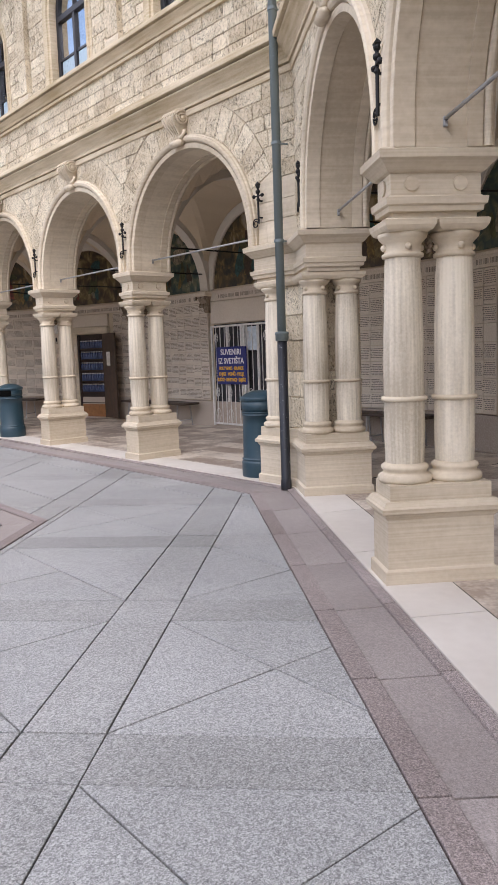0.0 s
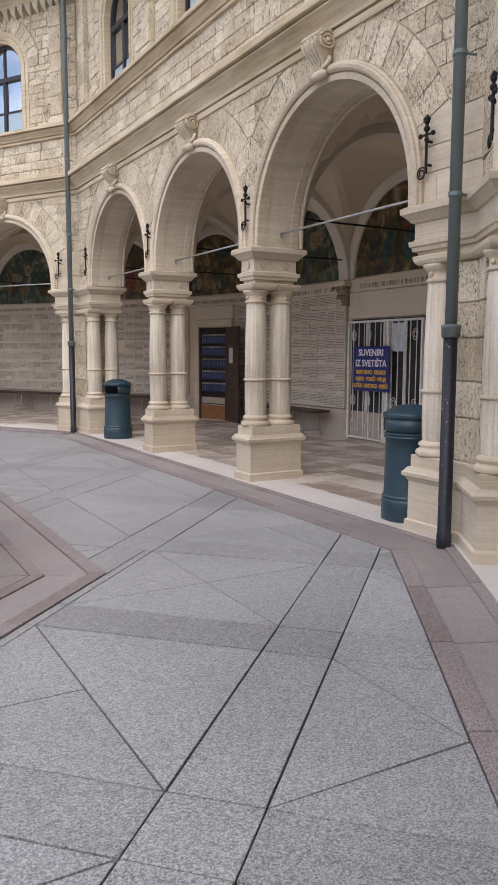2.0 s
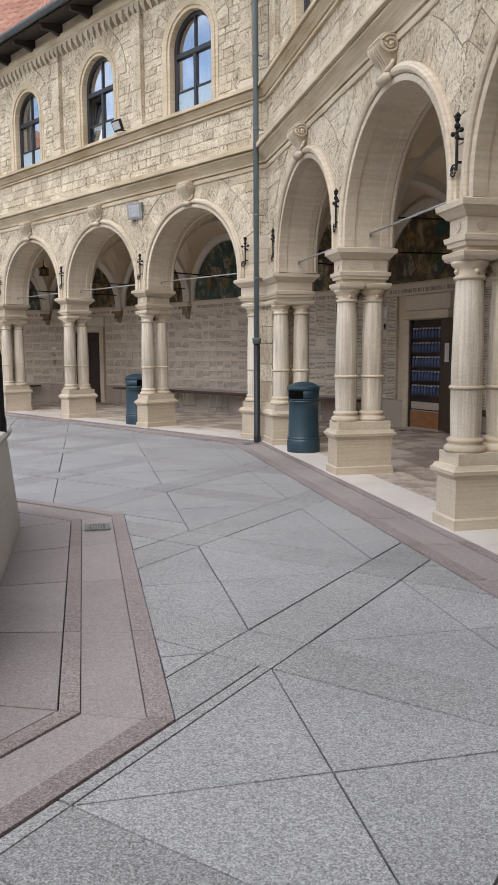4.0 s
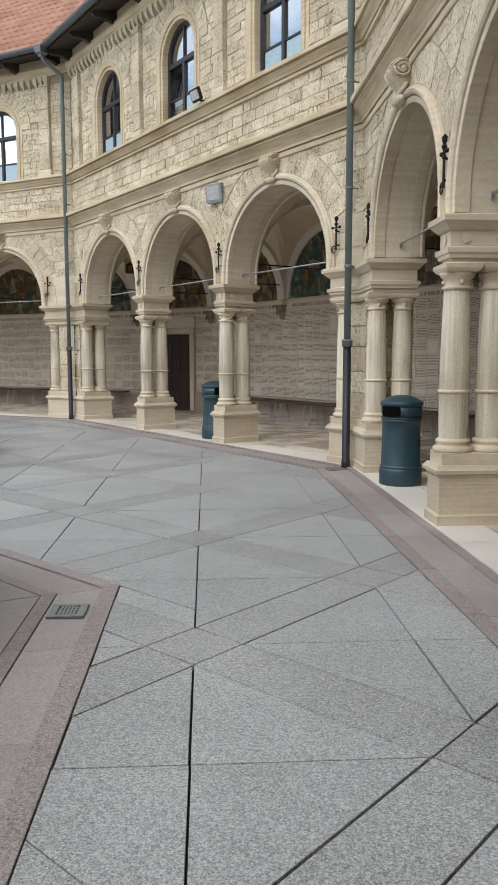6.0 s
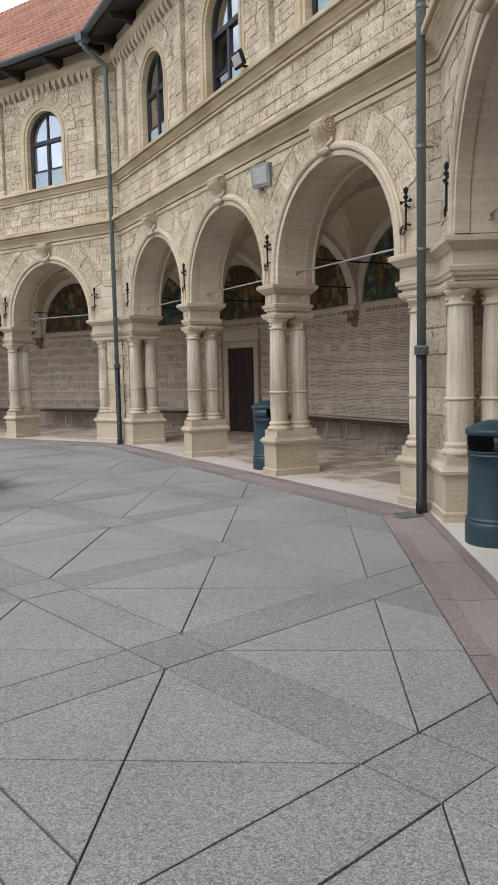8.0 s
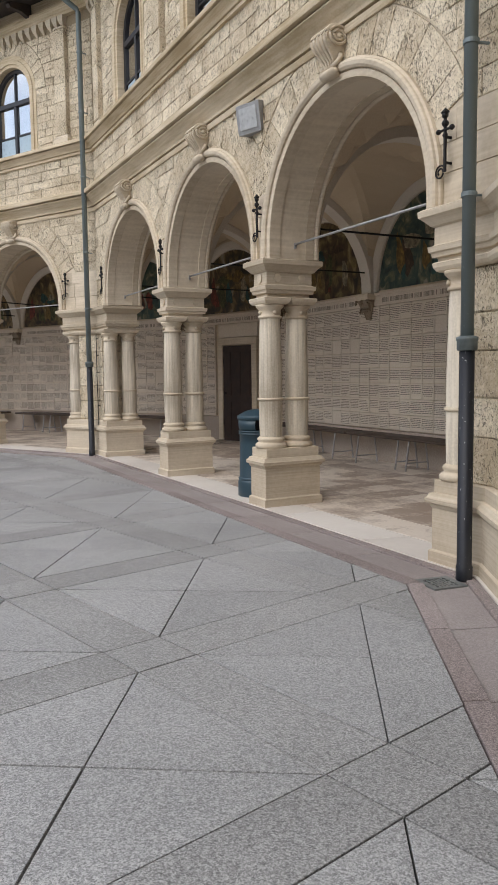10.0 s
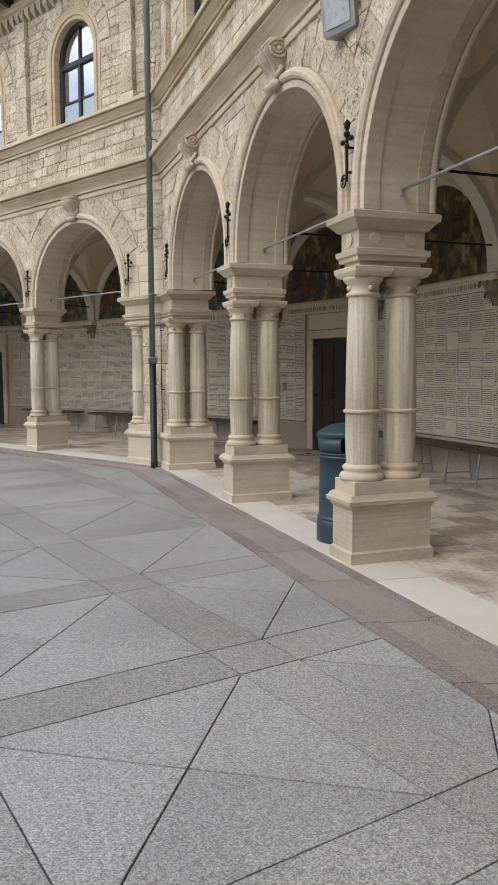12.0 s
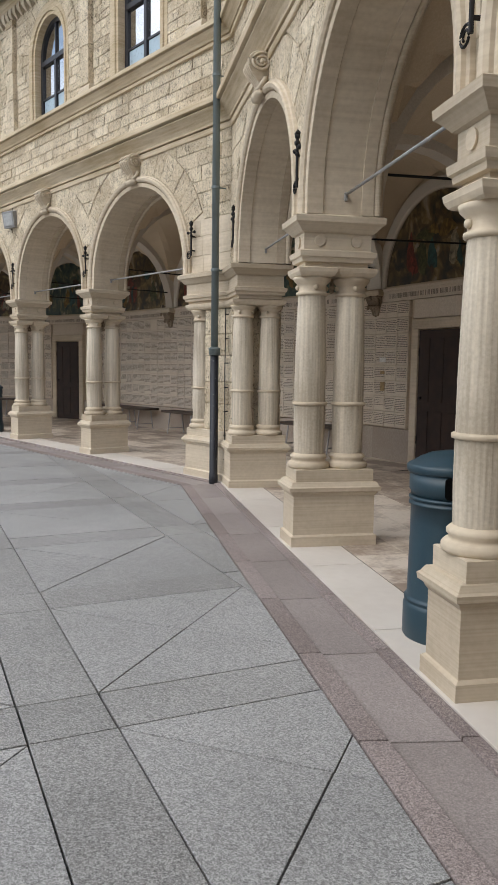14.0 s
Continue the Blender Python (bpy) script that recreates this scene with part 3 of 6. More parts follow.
def build_side(k, detail):
    s = SIDES[k][3]
    cs = centres(k)
    w = thing("wall_%d" % (k + 1), side_matrix(k), "cream travertine arcade wall with coursed rough-faced blocks", "wall", kind="structure")
    holes = [(c, ARCH_R, ARCH_Z) for c in cs]
    part("arch_core", arched_wall(k, WALL_N, 0.62, IMPOST, 4.38, holes), SMOOTH, w)
    part("band_core", boxes(((WALL_N, 0, 4.38), (0.62, s, 5.42))), MORTAR, w)
    part("upper_core", arched_wall(k, UP_N + 0.06, 0.75, 5.42, 8.22, [(c, WIN_R, WIN_Z) for c in cs]), MORTAR, w)
    lo, hi = span(k, WALL_N)
    big = [(c, ARCH_Z, ARCH_R + 0.52) for c in cs]
    small = [(c, ARCH_Z, ARCH_R + 0.145) for c in cs]
    found = []
    # smooth dressed courses beside the springings
    quoin = s - lead(k) + 0.14
    for poly in courses(lo, quoin, IMPOST + 0.004, 3.34, 0.23, 0.5, 0.9, lambda z: small):
        found.append((poly, rng.uniform(-0.003, 0.003), SMOOTH, 0.002))
    for poly in courses(quoin, hi, IMPOST + 0.004, 3.34, 0.24, 0.2, 0.36, lambda z: small):
        found.append((poly, rng.uniform(0.0, 0.014), TRAVERTINE, 0.007))
    for poly in courses(lo, hi, 3.34, 4.38, 0.172, 0.22, 0.52, lambda z: big, 0.004):
        found.append((poly, rng.uniform(0.0, 0.010), TRAVERTINE, 0.006))
    # voussoirs
    for c in cs:
        count = 17
        for i in range(count):
            a0, a1 = math.radians(22 + 136 * i / count + 0.1), math.radians(22 + 136 * (i + 1) / count - 0.1)
            r0 = ARCH_R + 0.148
            r1 = ARCH_R + 0.512
            poly = [(c + r0 * math.cos(a0), ARCH_Z + r0 * math.sin(a0)), (c + r1 * math.cos(a0), ARCH_Z + r1 * math.sin(a0)), (c + r1 * math.cos(a1), ARCH_Z + r1 * math.sin(a1)), (c + r0 * math.cos(a1), ARCH_Z + r0 * math.sin(a1))]
            if max(p[1] for p in poly) < 4.385:
                found.append((poly, rng.uniform(0.002, 0.007), TRAVERTINE, 0.004))
            else:
                poly = [(u, min(z, 4.38)) for u, z in poly]
                found.append((poly, rng.uniform(0.002, 0.007), TRAVERTINE, 0.004))
    for poly in courses(*span(k, WALL_N - 0.01), 4.75, 5.41, 0.15, 0.16, 0.44, lambda z: ()):
        found.append((poly, rng.uniform(0.0, 0.009), TRAVERTINE, 0.006))
    singles = found[:300] if detail else []
    for poly, proud, mat, ch in singles:
        raw("stone", *block(poly, WALL_N + 0.02, WALL_N - 0.012 - proud, ch), mat, w)
    for mat, name in ((SMOOTH, "dressed_stones"), (TRAVERTINE, "rough_stones")):
        rest = [block(p, WALL_N + 0.02, WALL_N - 0.012 - pr, ch) for p, pr, m2, ch in found[len(singles):] if m2 is mat]
        if rest:
            joined(name, rest, mat, w)
    # upper storey stones round the windows
    discs = [(c, WIN_Z, WIN_R + 0.47) for c in cs]
    up = []
    pil = [lead(k) - 0.05, s / 2 - BAY / 2, s / 2 + BAY / 2, s - lead(k) + 0.05]
    edges = [span(k, UP_N)[0]] + [e for p in pil for e in (p - 0.15, p + 0.15)] + [span(k, UP_N)[1]]
    for e in range(0, len(edges), 2):
        u0, u1 = edges[e], edges[e + 1]
        c = next((c for c in cs if u0 < c < u1), None)
        if c is None:
            up += [(p, 0.06) for p in courses(u0, u1, SILL_Z, 7.66, 0.125, 0.15, 0.34, lambda z: ())]
        else:
            for a, b in ((u0, c - WIN_R - 0.2), (c + WIN_R + 0.2, u1)):
                up += [(p, 0.06) for p in courses(a, b, SILL_Z, WIN_Z, 0.125, 0.14, 0.32, lambda z: ())]
            up += [(p, 0.06) for p in courses(u0, u1, WIN_Z, 7.66, 0.125, 0.14, 0.32, lambda z: discs)]
    for c in cs:
        for i in range(17):
            a0, a1 = math.pi * i / 17 + 0.004, math.pi * (i + 1) / 17 - 0.004
            r0, r1 = WIN_R + 0.203, WIN_R + 0.466
            up.append(([(c + r * math.cos(a), WIN_Z + r * math.sin(a)) for r, a in ((r0, a0), (r1, a0), (r1, a1), (r0, a1))], 0.055))
    for p in pil:
        z = SILL_Z + 0.16
        while z < 7.64:
            h = min(rng.uniform(0.3, 0.6), 7.66 - z)
            up.append(([(p - 0.14, z + 0.004), (p + 0.14, z + 0.004), (p + 0.14, z + h), (p - 0.14, z + h)], -0.02))
            z += h + 0.004
    joined("upper_stones", [block(p, UP_N + 0.09, UP_N + d - 0.012 - rng.uniform(0, 0.010), 0.006) for p, d in up], TRAVERTINE, w)
    for i, p in enumerate(pil):
        bm = bmesh.new()
        stack(bm, rect(UP_N - 0.02, UP_N + 0.09, p - 0.145, p + 0.145), [(SILL_Z, 0.03), (SILL_Z + 0.1, 0.03), (SILL_Z + 0.13, 0.01), (SILL_Z + 0.165, 0.0)])
        part("pilaster_base", bm, LIMESTONE, w)
    # running mouldings
    for name, prof in (("cornice", [(0.14, 4.36), (0.035, 4.36), (0.03, 4.375), (0.03, 4.425), (0.065, 4.43), (0.065, 4.445), (0.015, 4.445), (0.01, 4.475), (-0.015, 4.51), (-0.065, 4.56), (-0.115, 4.60), (-0.115, 4.612), (-0.075, 4.615), (-0.075, 4.632), (-0.15, 4.637), (-0.155, 4.65), (-0.155, 4.70), (-0.145, 4.715), (0.0, 4.735), (0.065, 4.757), (0.14, 4.757)]),
                       ("sill_course", [(0.24, 5.39), (0.015, 5.39), (0.01, 5.425), (0.03, 5.43), (0.03, 5.44), (0.0, 5.445), (-0.02, 5.475), (-0.07, 5.52), (-0.09, 5.535), (-0.055, 5.54), (-0.055, 5.554), (-0.115, 5.556), (-0.12, 5.57), (-0.12, 5.605), (-0.11, 5.615), (0, 5.64), (0.24, 5.645)]),
                       ("frieze", [(0.35, 7.84), (0.02, 7.84), (0.005, 7.88), (-0.02, 7.90), (-0.04, 7.98), (-0.04, 8.02), (0.02, 8.04), (0.02, 8.22), (0.35, 8.22)])):
        bm = bmesh.new()
        moulding(bm, k, prof)
        bmesh.ops.recalc_face_normals(bm, faces=bm.faces)
        part(name, bm, WEATHERED, w)
    # small corbel blocks under the eaves frieze
    for e in range(1, len(edges) - 1):
        u0, u1 = edges[e], edges[e + 1]
        if e % 2 == 1:
            n = 2
        else:
            n = max(1, round((u1 - u0) / 0.195))
        for i in range(n):
            u = u0 + (u1 - u0) * (i + 0.5) / n
            bm = bmesh.new()
            vs = [(0.12, 7.84), (-0.01, 7.84), (-0.01, 7.77), (0.01, 7.72), (0.065, 7.65), (0.12, 7.64)]
            wide = [0.016 + 0.05 * min(1, max(0, (p[1] - 7.64) / 0.14)) for p in vs]
            a = [bm.verts.new((p[0], u - h, p[1])) for p, h in zip(vs, wide)]
            b = [bm.verts.new((p[0], u + h, p[1])) for p, h in zip(vs, wide)]
            bm.faces.new(a)
            bm.faces.new(b[::-1])
            for q in range(len(vs)):
                r = (q + 1) % len(vs)
                bm.faces.new((a[r], a[q], b[q], b[r]))
            part("eave_corbel", bm, LIMESTONE, w)
    for c in cs:
        bm = bmesh.new()
        r = ARCH_R
        ring_band(bm, c, ARCH_Z, [(r - 0.002, 0.11), (r - 0.002, 0.03), (r + 0.04, 0.026), (r + 0.043, 0.045), (r + 0.052, 0.045), (r + 0.056, 0.012), (r + 0.075, -0.006), (r + 0.105, -0.012), (r + 0.122, 0.0), (r + 0.126, 0.022), (r + 0.145, 0.03), (r + 0.148, 0.11)], foot=ARCH_Z - IMPOST)
        part("archivolt", bm, SMOOTH, w)
        # raised bands of the soffit either side of its sunken middle
        for n0, n1 in ((0.03, 0.165), (0.475, 0.575)):
            bm = bmesh.new()
            ring_band(bm, c, ARCH_Z, [(r + 0.01, n0), (r - 0.014, n0 + 0.002), (r - 0.014, n1 - 0.006), (r - 0.004, n1), (r + 0.01, n1)], foot=ARCH_Z - IMPOST)
            part("soffit_band", bm, SMOOTH, w)
        bm = bmesh.new()
        ring_band(bm, c, ARCH_Z, [(r + 0.02, 0.578), (r - 0.018, 0.58), (r - 0.03, 0.592), (r - 0.034, 0.606), (r - 0.03, 0.62), (r - 0.018, 0.632), (r + 0.02, 0.634)], foot=ARCH_Z - IMPOST)
        part("soffit_roll", bm, LIMESTONE, w)
        bm = bmesh.new()
        ring_band(bm, c, ARCH_Z, [(r + 0.004, 0.58), (r + 0.004, 0.65), (r + 0.13, 0.66), (r + 0.14, 0.58)], foot=ARCH_Z - IMPOST)
        part("inner_archivolt", bm, SMOOTH, w)
        # stepped window surround
        bm = bmesh.new()
        ring_band(bm, c, WIN_Z, [(WIN_R - 0.001, UP_N + 0.2), (WIN_R - 0.001, UP_N + 0.06), (WIN_R + 0.05, UP_N + 0.055), (WIN_R + 0.055, UP_N + 0.03), (WIN_R + 0.12, UP_N + 0.025), (WIN_R + 0.125, UP_N + 0.045), (WIN_R + 0.2, UP_N + 0.04), (WIN_R + 0.2, UP_N + 0.2)], foot=WIN_Z - SILL_Z - 0.02)
        part("window_surround", bm, WEATHERED, w)
    return w


def build_window(k, c, opened):
    n = UP_N + 0.20
    win = thing("window_%d" % (k * 3 + c + 1), side_matrix(k) @ Matrix.Translation((n, centres(k)[c], 0)), "tall round-headed window with dark frame over blinds", "window", kind="structure")
    r, z0, z1 = WIN_R - 0.005, 5.65, 6.68
    bm = bmesh.new()
    ring_band(bm, 0, WIN_Z, [(r - 0.06, 0.05), (r - 0.06, -0.02), (r - 0.02, -0.03), (r, -0.03), (r, 0.05)], foot=WIN_Z - z0, steps=24)
    part("window_frame", bm, FRAME, win)
    part("transom", boxes(((-0.035, -r + 0.05, z1 - 0.04), (0.05, r - 0.05, z1 + 0.05)), bevel=0.006), FRAME, win)
    part("mullion", boxes(((-0.03, -0.035, z0), (0.05, 0.035, z1 - 0.04)), bevel=0.005), FRAME, win)
    part("mullion", boxes(((-0.02, -0.018, z1 + 0.05), (0.04, 0.018, WIN_Z + r - 0.05)), bevel=0.004), FRAME, win)
    for sgn in (-1, 1):
        a, b = sorted((sgn * 0.035, sgn * (r - 0.06)))
        for q0, q1 in (((a, z0 + 0.42), (b, z0 + 0.45)),):
            part("glazing_bar", boxes(((-0.012, q0[0], q0[1]), (0.03, q1[0], q1[1]))), FRAME, win)
        if opened and sgn == 1:
            tilt = Matrix.Translation((0, 0, z0)) @ Matrix.Rotation(radians(8), 4, "Y") @ Matrix.Translation((0, 0, -z0))
            sash = part("sash", boxes(((0.0, a, z0), (0.04, a + 0.045, z1 - 0.05)), ((0.0, b - 0.045, z0), (0.04, b, z1 - 0.05)), ((0.0, a, z0), (0.04, b, z0 + 0.05)), ((0.0, a, z1 - 0.10), (0.04, b, z1 - 0.05))), FRAME, win, "sash tilted inwards")
            sash.matrix_basis = tilt
            pane = part("pane", boxes(((0.01, a + 0.04, z0), (0.016, b - 0.04, z1 - 0.09))), GLASS, sash)
        else:
            pane = part("pane", boxes(((0.01, a, z0), (0.016, b, z1 - 0.04))), GLASS, win)
        pane.visible_shadow = False
        if opened and sgn == 1:
            part("blind", boxes(((0.06, a, z0), (0.064, b, z0 + 0.44))), CURTAIN, win, "pale blue-grey blind")
        else:
            part("frosted_film", boxes(((0.004, a + 0.02, z0 + 0.03), (0.0085, b - 0.02, z0 + 0.415))), FILM, win, "pale blue frosted film on the lower pane")
    bm = bmesh.new()
    vs = [bm.verts.new((0.012, (r - 0.05) * math.cos(math.pi * i / 20), WIN_Z + (r - 0.05) * math.sin(math.pi * i / 20))) for i in range(21)]
    vs += [bm.verts.new((0.012, -(r - 0.05), z1 + 0.05)), bm.verts.new((0.012, r - 0.05, z1 + 0.05))]
    bm.faces.new(vs)
    pane = part("pane", bm, GLASS, win)
    pane.visible_shadow = False
    # flat dark panel: the unlit room's shade as colour, no room is built
    part("room_shade_panel", boxes(((0.30, -r, z0 - 0.1), (0.33, r, WIN_Z + r + 0.1))), SHADE_ROOM, win)
    return win

for k in range(5):
    build_side(k, k in (0, 1, 2, 3))
    for c in range(3):
        build_window(k, c, (k, c) in ((2, 1), (1, 0)))


# ---- eaves and roofs ----
def build_roof(k):
    roof = thing("roof_%d" % (k + 1), side_matrix(k), "weathered red clay tile roof with dark timber eaves", "roof", kind="structure")
    for name, prof, mat in (("eave_boards", [(0.3, 8.225), (-0.02, 8.225), (-0.53, 8.10), (-0.53, 8.14), (0.3, 8.42)], EAVE), ("roof_deck", [(-0.57, 8.15), (-0.57, 8.18), (4.2, 12.47), (4.2, 12.2), (0.3, 8.5)], ROOF)):
        bm = bmesh.new()
        moulding(bm, k, prof)
        bmesh.ops.recalc_face_normals(bm, faces=bm.faces)
        part(name, bm, mat, roof)
    s = SIDES[k][3]
    n = 9
    for i in range(n):
        u = 0.25 + (s - 0.5) * i / (n - 1)
        bm = bmesh.new()
        prof = [(0.3, 8.22), (-0.03, 8.22), (-0.46, 8.12), (-0.49, 8.07), (-0.45, 8.02), (-0.2, 8.03), (-0.05, 7.99), (0.0, 7.96), (0.3, 7.96)]
        a = [bm.verts.new((p[0], u - 0.045, p[1])) for p in prof]
        b = [bm.verts.new((p[0], u + 0.045, p[1])) for p in prof]
        bm.faces.new(a)
        bm.faces.new(b[::-1])
        for q in range(len(prof)):
            r = (q + 1) % len(prof)
            bm.faces.new((a[r], a[q], b[q], b[r]))
        part("rafter_end", bm, EAVE, roof)
    # gutter: an open half round
    bm = bmesh.new()
    prof = []
    for i in range(9):
        a = math.pi + math.pi * i / 8
        prof.append((-0.60 + 0.085 * math.cos(a), 8.21 + 0.085 * math.sin(a)))
    for i in range(8, -1, -1):
        a = math.pi + math.pi * i / 8
        prof.append((-0.60 + 0.075 * math.cos(a), 8.21 + 0.075 * math.sin(a)))
    moulding(bm, k, prof)
    bmesh.ops.recalc_face_normals(bm, faces=bm.faces)
    part("gutter", bm, GUTTER, roof, "dull zinc half-round gutter")
    # pan tiles in rows: rounded strips down the slope
    slope = math.atan2(4.29, 4.77)
    verts, faces = [], []
    rows, rise = 17, 0.38
    for row in range(rows):
        n0 = -0.58 + row * rise * math.cos(slope)
        n1 = n0 + (rise + 0.03) * math.cos(slope)
        u0, u1 = span(k, n0)
        cols = int((u1 - u0) / 0.2)
        for c in range(cols):
            ua, ub = u0 + (u1 - u0) * c / cols, u0 + (u1 - u0) * (c + 1) / cols
            za, zb = 8.195 + (n0 + 0.57) * 0.8994 + 0.03, 8.195 + (n1 + 0.57) * 0.8994 + 0.004
            o = len(verts)
            jit = rng.uniform(-0.006, 0.006)
            for n, z in ((n0, za + jit), (n1, zb)):
                for j in range(5):
                    t = j / 4
                    verts.append((n, ua + (ub - ua) * t, z + 0.028 * math.sin(math.pi * t)))
            for j in range(5):
                verts.append((n0, ua + (ub - ua) * j / 4, za - 0.03))
            for j in range(4):
                faces.append((o + j, o + j + 1, o + 6 + j, o + 5 + j))
                faces.append((o + 10 + j, o + 11 + j, o + j + 1, o + j))
    tagged(raw("roof_tiles", verts, faces, ROOF, roof), kind="stuff")
    return roof


for k in range(5):
    build_roof(k)

# ---- arcade: floor, back walls, vaults ----
arcade_floor = thing("floor", Matrix(), "worn brown marble flags of the arcade", "floor", kind="structure")
for k in range(5):
    bm = bmesh.new()
    moulding(bm, k, [(0.38, -0.3), (0.38, FLOOR - 0.004), (5.2, FLOOR - 0.004), (5.2, -0.3)])
    bmesh.ops.recalc_face_normals(bm, faces=bm.faces)
    o = part("bed", bm, JOINT, arcade_floor)
    o.matrix_basis = side_matrix(k)


def bay_points(k):
    s = SIDES[k][3]
    return [lead(k) - 0.11, s / 2 - BAY / 2, s / 2 + BAY / 2, s - lead(k) + 0.11]


def bays():
    """Every bay of the arcade: name, matrix at its back wall (x away from the court, y along), width, front spots."""
    out = []
    for k in range(5):
        p = bay_points(k)
        for i in range(3):
            out.append(("%d_%d" % (k, i), k, i, spot(k, DEPTH, p[i]), spot(k, DEPTH, p[i + 1]), spot(k, 0.60, p[i]), spot(k, 0.60, p[i + 1])))
        if k < 4:
            q = bay_points(k + 1)
            out.append(("%d_c" % k, k, 3, spot(k, DEPTH, p[3]), spot(k + 1, DEPTH, q[0]), spot(k, 0.60, p[3]), spot(k + 1, 0.60, q[0])))
    return out


def bay_matrix(a, b):
    d = (b - a).normalized()
    return pose(a.x, a.y, 0, 0, 0, math.degrees(math.atan2(-d.x, d.y)))


FRESCOES = [fresco("fresco_green", ((0.004, 0.007, 0.008), (0.008, 0.018, 0.018), (0.018, 0.030, 0.022), (0.05, 0.05, 0.03), (0.11, 0.10, 0.08)), 1.9),
            fresco("fresco_brown", ((0.006, 0.005, 0.004), (0.018, 0.011, 0.007), (0.035, 0.024, 0.011), (0.075, 0.055, 0.022), (0.13, 0.10, 0.06)), 1.7),
            fresco("fresco_red", ((0.006, 0.006, 0.006), (0.014, 0.012, 0.009), (0.03, 0.022, 0.010), (0.075, 0.05, 0.02), (0.12, 0.105, 0.08)), 1.6)]
DABS = [fresco("paint_" + n, (tuple(v * 0.15 for v in c), tuple(v * 0.35 for v in c), tuple(v * 0.6 for v in c), tuple(v * 0.9 for v in c)), 5.0)
        for n, c in (("cream", (0.17, 0.145, 0.10)), ("red", (0.11, 0.022, 0.014)), ("teal", (0.012, 0.045, 0.042)), ("ochre", (0.12, 0.075, 0.02)), ("umber", (0.035, 0.02, 0.012)), ("olive", (0.045, 0.05, 0.018)))]


def dab(c, z, w, h, lean, x):
    """A plain upright patch of paint with an uneven rounded outline."""
    n = 14
    ph = rng.uniform(0, 6.28)
    pts = []
    for q in range(n):
        a = 2 * math.pi * q / n
        r = 1 + 0.16 * math.sin(3 * a + ph) + 0.1 * math.sin(5 * a + 2 * ph)
        dz = h * r * math.sin(a)
        pts.append((x, c + w * r * math.cos(a) * (1 - 0.35 * math.sin(a)) + lean * dz, z + dz))
    front = [(p[0] - 0.0015, p[1], p[2]) for p in pts]
    return pts + front, [tuple(range(2 * n - 1, n - 1, -1))] + [(q, (q + 1) % n, n + (q + 1) % n, n + q) for q in range(n)]


SPRING, CROWN = 2.70, 1.56


def vault(name, a, b, fa, fb, parent):
    """A groined plaster vault over one bay."""
    nu, nv = 20, 18
    verts, faces = [], []
    for i in range(nu + 1):
        x = -1 + 2 * i / nu
        for j in range(nv + 1):
            y = -1 + 2 * j / nv
            t, v = (x + 1) / 2, (y + 1) / 2
            p = (fa.lerp(fb, t)).lerp(a.lerp(b, t), v)
            h = max(math.sqrt(max(0, 1 - x * x)), math.sqrt(max(0, 1 - y * y)))
            verts.append((p.x, p.y, SPRING + (CROWN + 0.12 * (1 - x * x) * (1 - y * y)) * h))
    for i in range(nu):
        for j in range(nv):
            o = i * (nv + 1) + j
            faces.append((o, o + nv + 1, o + nv + 2, o + 1))
    return raw(name, verts, faces, PLASTER, parent)


